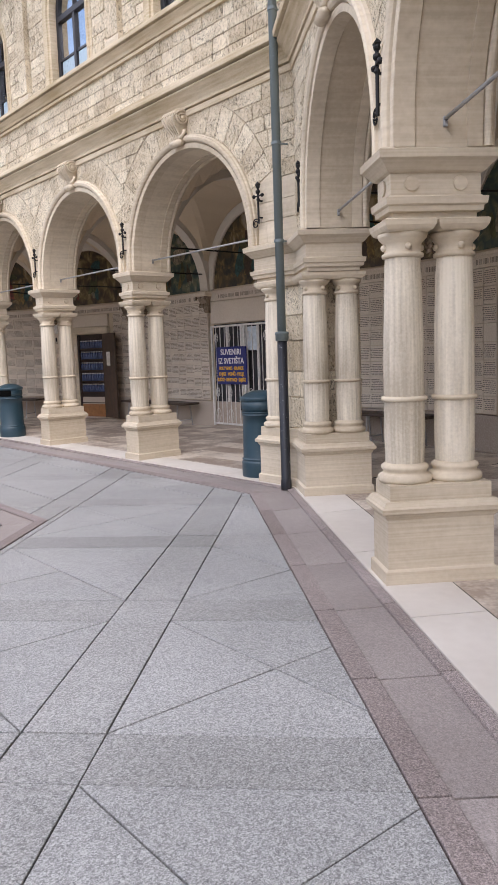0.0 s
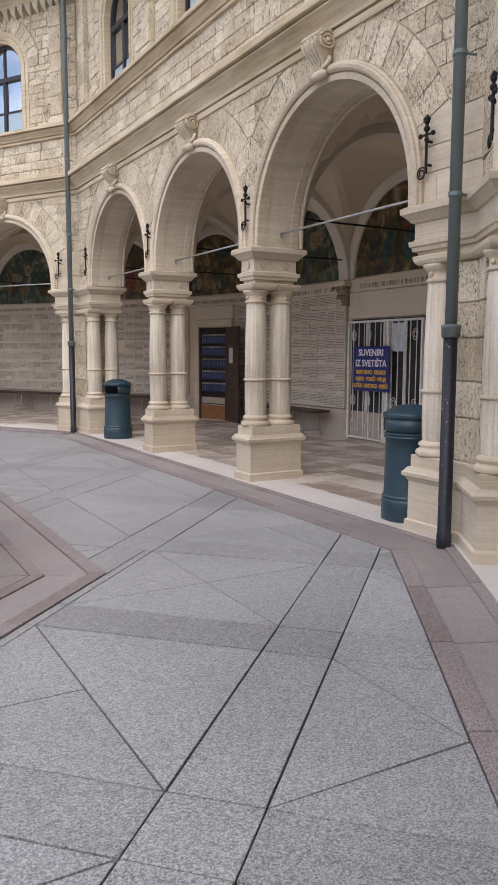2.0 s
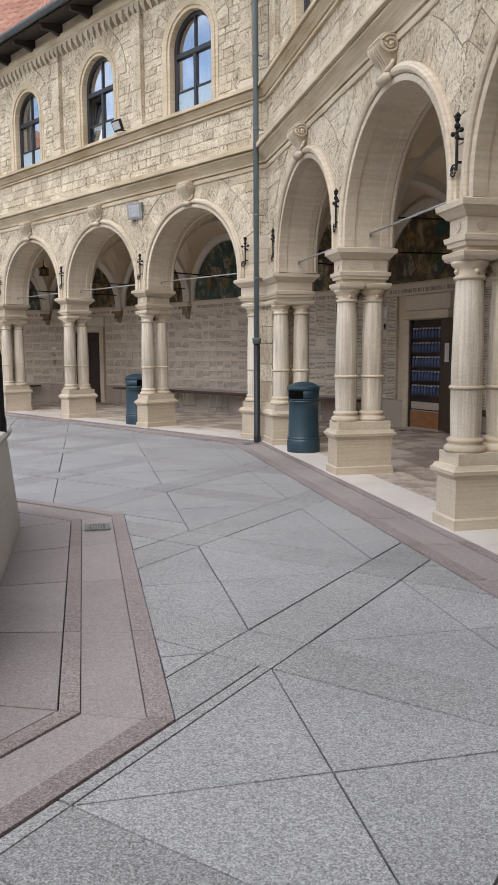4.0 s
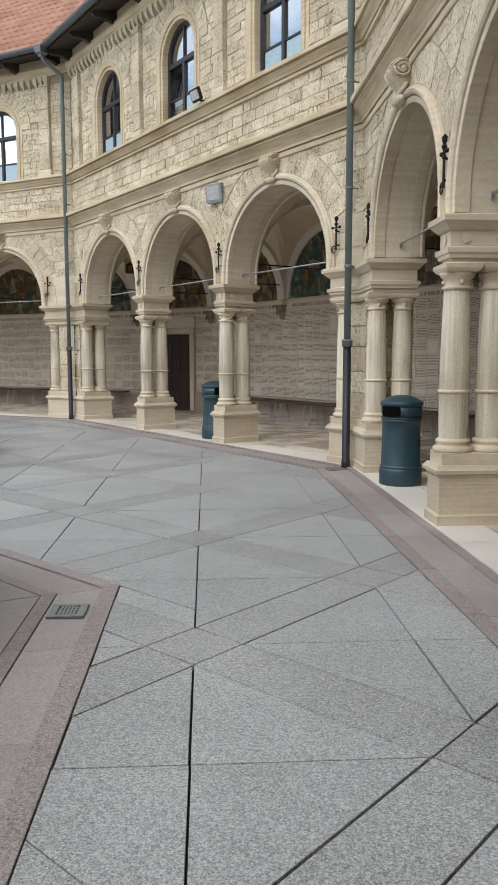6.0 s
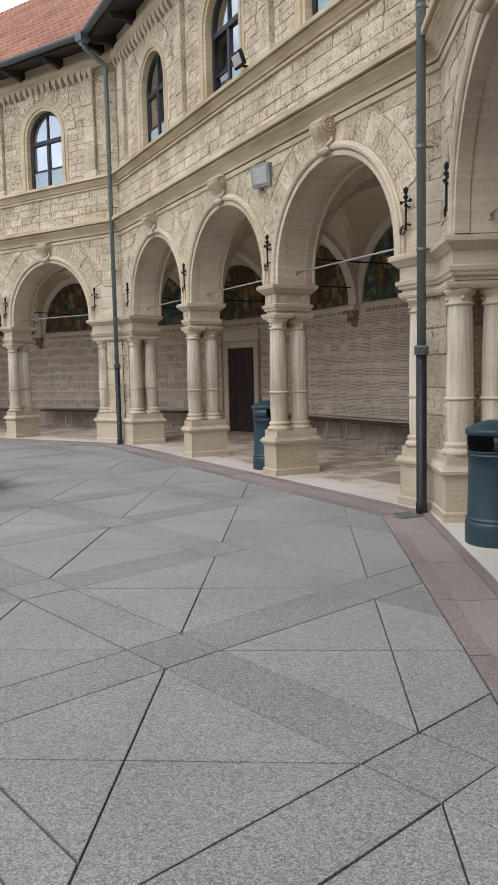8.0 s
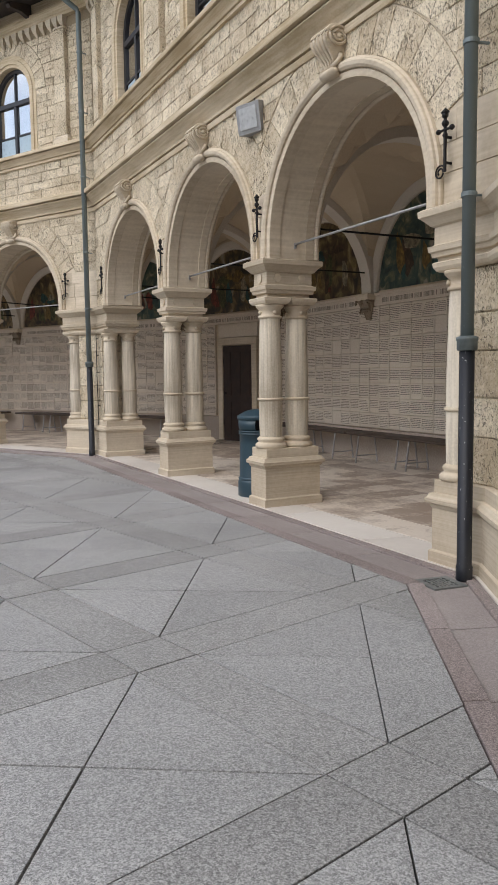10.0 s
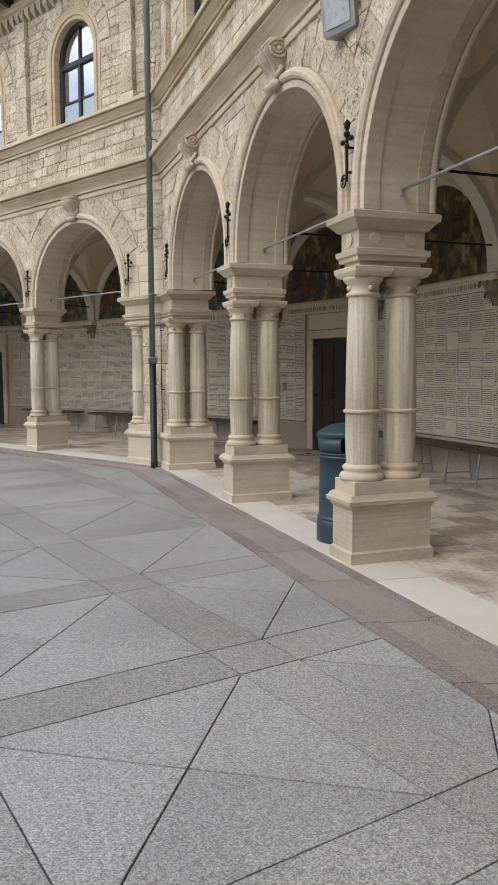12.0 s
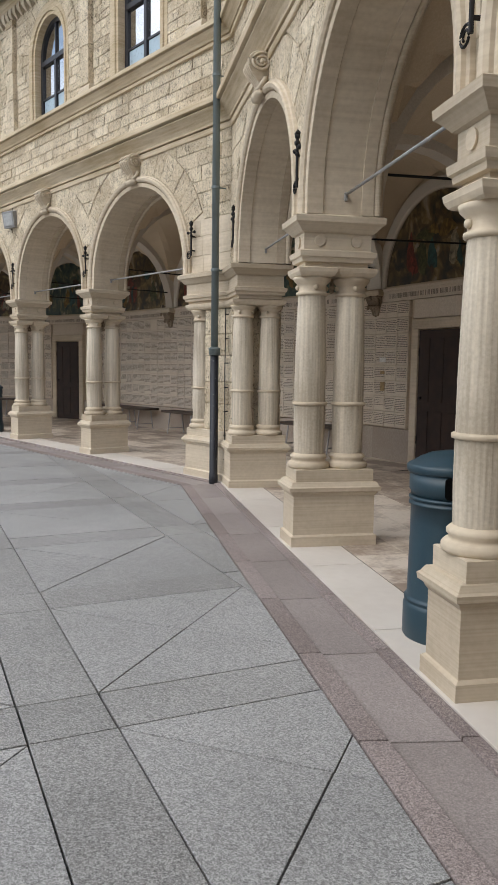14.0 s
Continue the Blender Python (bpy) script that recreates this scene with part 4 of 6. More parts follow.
ceiling = thing("ceiling", Matrix(), "cream plastered groin vaults of the arcade", "ceiling", kind="structure")
back_wall = {}
for name, k, i, a, b, fa, fb in bays():
    w = (b - a).length
    m = bay_matrix(a, b)
    wall = thing("wall_back_%s" % name, m, "arcade back wall clad in small engraved votive plaques", "wall", kind="structure")
    back_wall[name] = (wall, w, m)
    part("masonry", boxes(((0.03, -0.02, -0.1), (0.4, w + 0.02, 4.9))), PLASTER, wall)
    vault("vault", a, b, fa, fb, ceiling)
    c = w / 2
    LUN_R = min(1.27, w / 2 - 0.17)
    # painted lunette in its moulded ring
    bm = bmesh.new()
    vs = [bm.verts.new((0.02, c + LUN_R * math.cos(math.pi * q / 32), SPRING + 0.04 + 1.1 * LUN_R * math.sin(math.pi * q / 32))) for q in range(33)]
    bm.faces.new(vs)
    bmesh.ops.recalc_face_normals(bm, faces=bm.faces)
    lun = thing("lunette_painting", m, "dark weathered mural filling a half-round lunette", "mural", "lunette murals")
    part("painted_field", bm, FRESCOES[(k * 4 + i) % 3], lun)
    for q in range(13):
        low = q < 9
        h = rng.uniform(0.13, 0.30) if low else rng.uniform(0.06, 0.14)
        y = c + (rng.uniform(-0.72, 0.72) if low else rng.uniform(-0.45, 0.45)) * LUN_R
        z = SPRING + 0.08 + h * 1.3 + (rng.uniform(0, 0.12) if low else rng.uniform(0.45, 0.7))
        if ((y - c) / LUN_R) ** 2 + ((z + h * 1.25 - SPRING - 0.04) / (1.08 * LUN_R)) ** 2 > 0.85:
            continue
        raw("painted_patch", *dab(y, z, h * (rng.uniform(0.28, 0.5) if low else rng.uniform(0.9, 2.0)), h, rng.uniform(-0.3, 0.3), 0.0185 - 0.0006 * q), DABS[(q * 5 + k + i * 2 + rng.randrange(2)) % 6], lun)
    bm = bmesh.new()
    ring_band(bm, c, SPRING + 0.04, [(LUN_R - 0.03, 0.019), (LUN_R - 0.03, 0.008), (LUN_R, 0.008), (LUN_R, 0.019)], steps=28)
    for v in bm.verts:
        v.co.z = SPRING + 0.04 + (v.co.z - SPRING - 0.04) * 1.08
    part("border", bm, SOCLE, lun, "narrow plain painted border")
    bm = bmesh.new()
    ring_band(bm, c, SPRING + 0.02, [(LUN_R, 0.03), (LUN_R, -0.01), (LUN_R + 0.02, -0.03), (LUN_R + 0.15, -0.04), (LUN_R + 0.17, 0.03)], steps=28)
    for v in bm.verts:
        v.co.z = SPRING + 0.02 + (v.co.z - SPRING - 0.02) * 1.08
    part("lunette_ring", bm, RIB, wall)
    # socle, ledge and inscription band
    part("socle", boxes(((-0.03, 0, 0), (0.035, w, 0.53)), bevel=0.004), SOCLE, wall)
    part("inscription_band", boxes(((-0.03, 0, 2.50), (0.035, w, 2.66)), ((-0.05, 0, 2.66), (0.035, w, 2.70))), PLAQUE, wall)
    # transverse rib towards the pier
    bm = bmesh.new()
    d = (a - fa)
    dep = d.length
    ring_band(bm, 0, 0, [(0.945, -0.12), (1.03, -0.12), (1.03, 0.12), (0.945, 0.12)], steps=24)
    for v in bm.verts:
        along, z, off = v.co.y, v.co.z, v.co.x
        q = fa.lerp(a, (along + 1) / 2)
        side = Vector((-d.y, d.x, 0)).normalized()
        v.co = Vector((q.x, q.y, SPRING + z * (CROWN - 0.02))) + side * off
    bmesh.ops.recalc_face_normals(bm, faces=bm.faces)
    part("rib", bm, RIB, ceiling)

# closing slab over the vaults; unseen stand-in walls behind the camera, added for the light
for k in range(5):
    bm = bmesh.new()
    moulding(bm, k, [(0.6, 4.9), (0.6, 5.1), (5.2, 5.1), (5.2, 4.9)])
    bmesh.ops.recalc_face_normals(bm, faces=bm.faces)
    o = part("slab", bm, PLASTER, ceiling)
    o.matrix_basis = side_matrix(k)
ends = [spot(4, 0, SIDES[4][3]), spot(0, 0, 0)]
ring = [ends[0], Vector((-26, 22, 0)), Vector((-30, 10, 0)), Vector((-26, -4, 0)), Vector((-14, -12, 0)), ends[1]]
for q, (a, b) in enumerate(zip(ring, ring[1:])):
    d = (b - a)
    bm = boxes(((0, -0.3, 0), (d.length, 0, 8.4)))
    o = part("wall_far_%d" % (q + 1), bm, TRAVERTINE)
    o.matrix_basis = pose(a.x, a.y, 0, 0, 0, math.degrees(math.atan2(d.y, d.x)))
    tagged(o, "plain cream stand-in wall, unseen, added to close the court for its light", "wall", kind="structure")

# ---- kerb strips along the arcade ----
for k in range(5):
    kerb = thing("kerb_%d" % (k + 1), side_matrix(k), "pale marble edging and red granite gutter along the arcade", "kerb", kind="structure")
    strips = [("marble_slab", MARBLE, -0.06, 0.385, FLOOR, 1.45), ("red_lip", RED_EDGE, -0.14, -0.064, 0.014, 0.95), ("red_slab", RED, -0.436, -0.141, -0.004, 0.95), ("red_edge", RED_EDGE, -0.555, -0.437, 0.008, 0.95)]
    for name, mat, n0, n1, z, step in strips:
        lo0, hi0 = span(k, n0)
        lo1, hi1 = span(k, n1)
        cuts = max(1, round((hi0 - lo0) / step))
        for i in range(cuts):
            f0, f1 = i / cuts, (i + 1) / cuts
            g = 0.006
            q = [(n0, lo0 + (hi0 - lo0) * f0 + g), (n1, lo1 + (hi1 - lo1) * f0 + g), (n1, lo1 + (hi1 - lo1) * f1 - g), (n0, lo0 + (hi0 - lo0) * f1 - g)]
            bm = bmesh.new()
            stack(bm, q, [(-0.05, 0), (z - 0.002, 0), (z, -0.002)])
            part(name, bm, mat, kerb)

# ---- downpipes ----
def downpipe(j):
    h = HALF[j]
    a = spot(j, -0.145, 0.145 * math.tan(h))
    p = thing("downpipe", pose(a.x, a.y, 0, 0, 0, SIDES[j][2] - math.degrees(h)), "dark painted metal downpipe in the corner of the court", "downpipe", "downpipes")
    bm = bmesh.new()
    lathe(bm, [(0.052, 0.0), (0.058, 0.01), (0.058, 0.10), (0.052, 0.11), (0.052, 1.62)], seg=20)
    part("lower_pipe", bm, PIPE_LOW, p, smooth=True)
    bm = bmesh.new()
    lathe(bm, [(0.062, 1.60), (0.07, 1.61), (0.07, 1.665), (0.075, 1.67), (0.075, 1.69), (0.05, 1.70)], seg=20)
    part("collar", bm, VERDIGRIS, p, "worn green collar", smooth=True)
    bm = bmesh.new()
    tube(bm, [(0, 0, 1.69), (0, 0, 7.66), (-0.03, 0, 7.72), (-0.41, 0, 7.88), (-0.48, 0, 7.93), (-0.50, 0, 8.05)], 0.045, 16)
    part("upper_pipe", bm, PIPE, p, smooth=True)
    for z in (2.62, 3.6, 4.9, 6.0, 7.0):
        bm = bmesh.new()
        lathe(bm, [(0.05, z), (0.054, z + 0.003), (0.054, z + 0.03), (0.05, z + 0.033)], seg=20)
        part("clamp", bm, PIPE, p)
        part("clamp_pin", boxes(((0.04, -0.008, z + 0.01), (0.13, 0.008, z + 0.024))), PIPE, p)
    bm = bmesh.new()
    stack(bm, rect(-0.60, -0.40, -0.10, 0.10), [(7.96, -0.05), (8.00, -0.04), (8.04, 0.0), (8.15, 0.02), (8.17, 0.02)])
    part("hopper", bm, GUTTER, p)
    return p


for j in range(1, 5):
    downpipe(j)


# thin earthing rod with its clips beside one downpipe
rod_at = spot(2, -0.012, SIDES[2][3] - 0.05)
rod = thing("earthing_rod", pose(rod_at.x, rod_at.y, 0, 0, 0, SIDES[2][2]), "thin dark earthing rod clipped to the corner pier", "earthing rod")
bm = bmesh.new()
tube(bm, [(0, 0, 0.02), (0.004, 0.006, 0.7), (-0.003, 0, 1.4), (0.002, 0.004, 2.18)], 0.006, 6)
part("wire", bm, IRON, rod, smooth=True)
for q in range(7):
    part("clip", boxes(((-0.012, -0.014, 0.3 + 0.3 * q), (0.04, 0.014, 0.312 + 0.3 * q)), bevel=0.002), IRON, rod)


# ---- litter bins ----
def litter_bin(m):
    b = thing("litter_bin", m, "dark teal round plastic litter bin with domed lid", "bin", "litter bins")
    bm = bmesh.new()
    lathe(bm, [(0.235, 0.0), (0.24, 0.01), (0.24, 0.17), (0.232, 0.19), (0.226, 0.195), (0.236, 0.205), (0.236, 0.215), (0.226, 0.22), (0.222, 0.23), (0.215, 0.62), (0.216, 0.728), (0.227, 0.731), (0.227, 0.742), (0.217, 0.746), (0.217, 0.757), (0.227, 0.760), (0.227, 0.771), (0.216, 0.776)], seg=40)
    part("body", bm, BIN, b, smooth=True)
    bm = bmesh.new()
    lathe(bm, [(0.216, 0.78), (0.218, 0.80), (0.226, 0.81), (0.228, 0.90)], seg=40)
    # rim and domed lid
    lathe(bm, [(0.228, 0.90), (0.236, 0.905), (0.242, 0.915), (0.242, 0.94), (0.236, 0.948), (0.22, 0.955), (0.17, 0.985), (0.12, 1.006), (0.06, 1.018), (0.01, 1.021)], seg=40)
    part("lid", bm, BIN, b, smooth=True)
    # slots are not cut: black patches on the shell paint their inner shade
    for sgn in (0, math.pi):
        bm = bmesh.new()
        rows = []
        for z in (0.785, 0.80, 0.885, 0.90):
            hw = 0.50 if z in (0.785, 0.90) else 0.56
            rows.append([bm.verts.new((0.2315 * math.cos(sgn + t), 0.2315 * math.sin(sgn + t), z)) for t in [hw * (q / 5 - 1) for q in range(11)]])
        for a, c in zip(rows, rows[1:]):
            for q in range(10):
                bm.faces.new((a[q], a[q + 1], c[q + 1], c[q]))
        part("slot", bm, DARK, b, "slot drawn as a black patch for the shade inside")
    return b


bin_one = litter_bin(side_matrix(1) @ pose(0.26, 0.91, FLOOR, 0, 0, 289))
copy_thing(bin_one, side_matrix(1) @ pose(0.22, 8.30, FLOOR, 0, 0, 220))
copy_thing(bin_one, side_matrix(2) @ pose(0.315, 3.98, FLOOR, 0, 0, 267))
copy_thing(bin_one, side_matrix(3) @ pose(0.2, 8.26, FLOOR, 0, 0, 200))

# ---- lunette inscriptions, plaques, doors ----
def plaque_wall(name, doors=()):
    """Small engraved slabs in rows, with bars for the lines of writing that cannot be read."""
    wall, w, m = back_wall[name]
    rows, z0, z1 = 8, 0.545, 2.495
    h = (z1 - z0) / rows
    cols = max(1, round(w / 0.265))
    cw = w / cols
    bars_v, bars_f = [], []
    for r in range(rows):
        for c in range(cols):
            u, z = c * cw, z0 + r * h
            if any(a - 0.16 < u + cw and u < b + 0.16 and z < t + 0.25 for a, b, t in doors):
                continue
            x = -0.022 - rng.uniform(0, 0.006)
            poly = [(u + 0.003, z + 0.003), (u + cw - 0.003, z + 0.003), (u + cw - 0.003, z + h - 0.003), (u + 0.003, z + h - 0.003)]
            raw("plaque", *block(poly, 0.03, x, 0.004), PLAQUE, wall)
            if rng.random() < 0.025:
                continue
            lines = rng.choice((5, 6, 6, 7, 7))
            top = z + h - 0.042 - rng.uniform(0, 0.015)
            for q in range(lines):
                zz = top - q * 0.027
                if zz < z + 0.02:
                    break
                half = rng.uniform(0.34, 0.46) * cw
                mid = u + cw / 2
                words = [mid - half]
                while words[-1] < mid + half:
                    words.append(words[-1] + rng.uniform(0.02, 0.06))
                for a, b in zip(words, words[1:]):
                    o = len(bars_v)
                    xx = x - 0.0022
                    bars_v += [(xx, a, zz), (xx, b - 0.008, zz), (xx, b - 0.008, zz + 0.012), (xx, a, zz + 0.012)]
                    bars_f.append((o, o + 3, o + 2, o + 1))
    if bars_v:
        tagged(raw("engraved_lines", bars_v, bars_f, LETTER, wall), kind="stuff")
    # the large carved inscription along the band
    v, f = [], []
    u = 0.35
    while u < w - 0.35:
        lw = rng.uniform(0.012, 0.026)
        if rng.random() < 0.85:
            o = len(v)
            v += [(-0.0325, u, 2.545), (-0.0325, u + lw * 0.8, 2.545), (-0.0325, u + lw * 0.8, 2.617), (-0.0325, u, 2.617)]
            f.append((o, o + 3, o + 2, o + 1))
        u += lw + 0.008
    tagged(raw("inscription", v, f, LETTER, wall), kind="stuff")


def bay_width(name):
    return back_wall[name][1]


def leaf_panels(bm, y0, y1, z0, z1, x):
    box(bm, (x - 0.022, y0, z0), (x + 0.022, y1, z1), 0.004)
    n = 3
    for i in range(n):
        a = y0 + (y1 - y0) * (i + 0.16) / n
        b = y0 + (y1 - y0) * (i + 0.84) / n
        box(bm, (x - 0.034, a, z0 + 0.95), (x - 0.02, b, z1 - 0.12), 0.005)
        box(bm, (x - 0.034, a, z0 + 0.12), (x - 0.02, b, z0 + 0.82), 0.005)


def stone_frame(d, y0, y1, top):
    part("jamb", boxes(((-0.07, y0 - 0.15, 0.04), (0.04, y0, top + 0.02)), bevel=0.008), SMOOTH, d)
    part("jamb", boxes(((-0.07, y1, 0.04), (0.04, y1 + 0.15, top + 0.02)), bevel=0.008), SMOOTH, d)
    part("lintel", boxes(((-0.07, y0 - 0.15, top + 0.02), (0.04, y1 + 0.15, top + 0.17)), bevel=0.008), SMOOTH, d)
    part("header_panel", boxes(((-0.033, y0 - 0.15, top + 0.18), (0.04, y1 + 0.15, 2.49)), bevel=0.004), PLAQUE, d)


DOOR = (0.62, 1.53, 2.03)
DOORWAYS = {"1_c": DOOR, "2_c": DOOR, "3_c": DOOR, "0_c": DOOR}
for i, (name, (y0, y1, top)) in enumerate(sorted(DOORWAYS.items())):
    wall, w, m = back_wall[name]
    shift = -0.12 if name == "2_c" else 0.0
    y0, y1 = w / 2 - 0.50 + shift, w / 2 + 0.40 + shift
    DOORWAYS[name] = (y0, y1, top)
    opened = name == "1_c"
    d = thing("door_%d" % (i + 1), m, "open dark timber door in a stone frame, candle shelves inside" if opened else "closed dark timber panelled door in a pale stone frame", "door", kind="structure")
    stone_frame(d, y0, y1, top)
    if not opened:
        bm = bmesh.new()
        leaf_panels(bm, y0, y1, 0.03, top, -0.022)
        leaf = part("door_leaf", bm, WOOD, d)
        part("door_handle", boxes(((-0.09, y1 - 0.11, 1.02), (-0.03, y1 - 0.07, 1.06)), ((-0.04, y1 - 0.13, 0.95), (-0.03, y1 - 0.05, 1.18)), bevel=0.004), IRON, leaf)
        for z in (0.35, 1.65):
            part("hinge", boxes(((-0.05, y1 - 0.02, z), (-0.03, y1 + 0.03, z + 0.12)), bevel=0.004), IRON, leaf)
    else:
        bm = bmesh.new()
        leaf_panels(bm, 0.0, y1 - y0 - 0.2, 0.06, top, 0.0)
        leaf = part("door_leaf", bm, paint("brown_door", (0.06, 0.037, 0.025), 0.55, 0, 0.45, 7, 0.2), d, "dark brown leaf standing open")
        leaf.matrix_basis = Matrix.Translation((-0.05, y0 + 0.02, 0)) @ Matrix.Rotation(radians(158), 4, "Z")
        part("notice", boxes(((0.035, 0.25, 1.28), (0.039, 0.45, 1.60))), WHITE, leaf, "white paper notice")
        # dark sheet painted as the shade behind the doorway
        part("doorway_shade_panel", boxes(((0.36, y0 - 0.1, 0.0), (0.39, y1 + 0.1, top + 0.1))), SHADE_ROOM, d)

# candle shelves in the open doorway
wall, w, m = back_wall["1_c"]
y0, y1, top = DOORWAYS["1_c"]
shelf = thing("candle_shelf", m @ Matrix.Translation((-0.022, 0, 0)), "dark shelf unit packed with rows of blue votive candles", "shelf")
bm = bmesh.new()
for z in (0.40, 0.66, 0.92, 1.18, 1.44, 1.70, 1.95):
    box(bm, (-0.02, y0 + 0.03, z - 0.02), (0.025, y1 - 0.03, z))
part("shelves", bm, WOOD, shelf)
part("back_panel", boxes(((0.026, y0 + 0.005, 0.05), (0.05, y1 - 0.005, top))), WOOD, shelf)
for a, b in ((y0 + 0.004, y0 + 0.06), (y1 - 0.06, y1 - 0.004)):
    part("side_panel", boxes(((-0.035, a, 0.05), (0.026, b, top)), bevel=0.005), WOOD, shelf)
part("chest", boxes(((-0.025, y0 + 0.03, 0.06), (0.025, y1 - 0.03, 0.36)), bevel=0.006), paint("orange_wood", (0.30, 0.13, 0.045), 0.5, 0, 0.2), shelf, "orange-brown timber chest front")
BLUE_GLASS = paint("candle_blue", (0.065, 0.09, 0.18), 0.2, 0, 0.5, 40)
PALE_CAP = paint("candle_cap", (0.45, 0.45, 0.48), 0.4)
for z in (0.66, 0.92, 1.18, 1.44, 1.70):
    for i in range(9):
        y = y0 + 0.11 + (y1 - y0 - 0.22) * i / 8
        c = thing("votive_candle", m @ Matrix.Translation((-0.022, y, z)), "small blue glass votive candle on a shelf", "candle", "votive candles")
        bm = bmesh.new()
        lathe(bm, [(0.026, 0.0), (0.034, 0.01), (0.036, 0.12), (0.027, 0.155), (0.02, 0.16)], seg=10)
        part("glass", bm, BLUE_GLASS, c, smooth=True)
        bm = bmesh.new()
        lathe(bm, [(0.021, 0.16), (0.024, 0.163), (0.024, 0.185), (0.014, 0.19)], seg=10)
        part("cap", bm, PALE_CAP, c, smooth=True)

# ---- white gate with its shop sign ----
gate_bay = "1_1"
wall, w, m = back_wall[gate_bay]
G0, G1, GT = 0.92, w - 0.16, 2.0
gate = thing("door_9", m, "white painted iron gate before a glazed shop doorway, its inner shade a dark panel", "gate", kind="structure")
part("header_panel", boxes(((-0.03, G0 - 0.05, GT + 0.06), (0.04, G1 + 0.05, 2.49)), bevel=0.004), PLAQUE, gate)
# dark panel painted as the shade inside the shop
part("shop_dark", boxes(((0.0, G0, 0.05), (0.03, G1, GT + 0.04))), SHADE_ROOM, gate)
for y in (G0 + 0.45, G0 + 0.80, G1 - 0.42):
    part("shop_frame", boxes(((-0.022, y - 0.03, 0.06), (0.0, y + 0.03, GT)), bevel=0.004), WHITE, gate)
part("shop_blind", boxes(((-0.012, G0 + 0.48, 1.52), (-0.001, G0 + 0.77, 1.96)), bevel=0.002), CURTAIN, gate, "pale slatted blind")
for y in (G0 + 0.015, (G0 + G1) / 2 - 0.12, (G0 + G1) / 2 - 0.03, G1 - 0.015):
    part("post", boxes(((-0.09, y - 0.02, 0.06), (-0.05, y + 0.02, GT + 0.02)), bevel=0.004), WHITE, gate)
for z in (0.10, GT):
    part("rail", boxes(((-0.085, G0, z - 0.018), (-0.055, G1, z + 0.018)), bevel=0.004), WHITE, gate)
n_bars = 13
for i in range(1, n_bars):
    y = G0 + (G1 - G0) * i / n_bars
    bm = bmesh.new()
    tube(bm, [(-0.07, y, 0.10), (-0.07, y, GT)], 0.009, 6)
    part("bar", bm, WHITE, gate)
for y in (G0 + 0.16, G0 + 0.62, G1 - 0.16, G1 - 0.55):
    for z in (0.72, 1.78):
        bm = bmesh.new()
        tube(bm, [(-0.08, y + 0.055 * math.cos(a), z + 0.085 * math.sin(a)) for a in [2 * math.pi * q / 20 for q in range(21)]], 0.006, 5)
        tube(bm, [(-0.08, y + 0.03 * math.cos(a), z + 0.045 * math.sin(a)) for a in [2 * math.pi * q / 16 for q in range(17)]], 0.005, 5)
        part("scroll", bm, WHITE, gate)
    for sg in (-1, 1):
        bm = bmesh.new()
        tube(bm, [(-0.08, y + sg * (0.015 + 0.07 * q / 10 + 0.03 * math.sin(q * 0.5)), 0.40 - 0.26 * q / 10) for q in range(11)], 0.006, 5)
        part("scroll", bm, WHITE, gate)
part("lock_plate", boxes(((-0.1, (G0 + G1) / 2 - 0.16, 0.95), (-0.08, (G0 + G1) / 2 - 0.05, 1.12)), bevel=0.003), WHITE, gate)

sign = thing("shop_sign", m @ Matrix.Translation((-0.115, 2.06, 1.24)), "blue shop sign with white and yellow lettering on the gate", "sign")
part("board", boxes(((-0.012, -0.46, -0.36), (0.012, 0.46, 0.36)), bevel=0.01), BLUE, sign)


def lettering(text, y, z, size, mat, parent, width=None):
    cu = bpy.data.curves.new("text", "FONT")
    cu.body, cu.size, cu.align_x, cu.align_y = text, size, "CENTER", "CENTER"
    cu.extrude, cu.offset = 0.001, 0.004
    tmp = new("lettering", cu)
    dg = bpy.context.evaluated_depsgraph_get()
    me = bpy.data.meshes.new_from_object(tmp.evaluated_get(dg))
    bpy.data.objects.remove(tmp)
    me.materials.clear()
    me.materials.append(mat)
    o = new("lettering", me)
    o.parent = parent
    have = max(v.co.x for v in me.vertices) - min(v.co.x for v in me.vertices)
    sx = (width / have) if width else 1
    # text runs from the reader's left to right, which is towards lower y here
    o.matrix_basis = Matrix.Translation((-0.014, y, z)) @ Matrix(((0, 0, -1, 0), (-sx, 0, 0, 0), (0, 1, 0, 0), (0, 0, 0, 1)))
    return o


lettering("SUVENIRI", 0, 0.255, 0.15, SIGN_WHITE, sign, 0.62)
lettering("IZ SVETIŠTA", 0, 0.085, 0.15, SIGN_WHITE, sign, 0.78)
lettering("MOLITVENICI · KRUNICE", 0, -0.055, 0.085, SIGN_YELLOW, sign, 0.74)
lettering("KNJIGE · VODIČI · BIBLIJE", 0, -0.165, 0.085, SIGN_YELLOW, sign, 0.76)
lettering("SLIČICE · DEVETNICE · SVIJEĆE", 0, -0.275, 0.085, SIGN_YELLOW, sign, 0.86)

for name in back_wall:
    spans = []
    if name in DOORWAYS:
        spans.append(DOORWAYS[name])
    if name == gate_bay:
        spans.append((G0, G1, GT + 0.2))
    plaque_wall(name, spans)

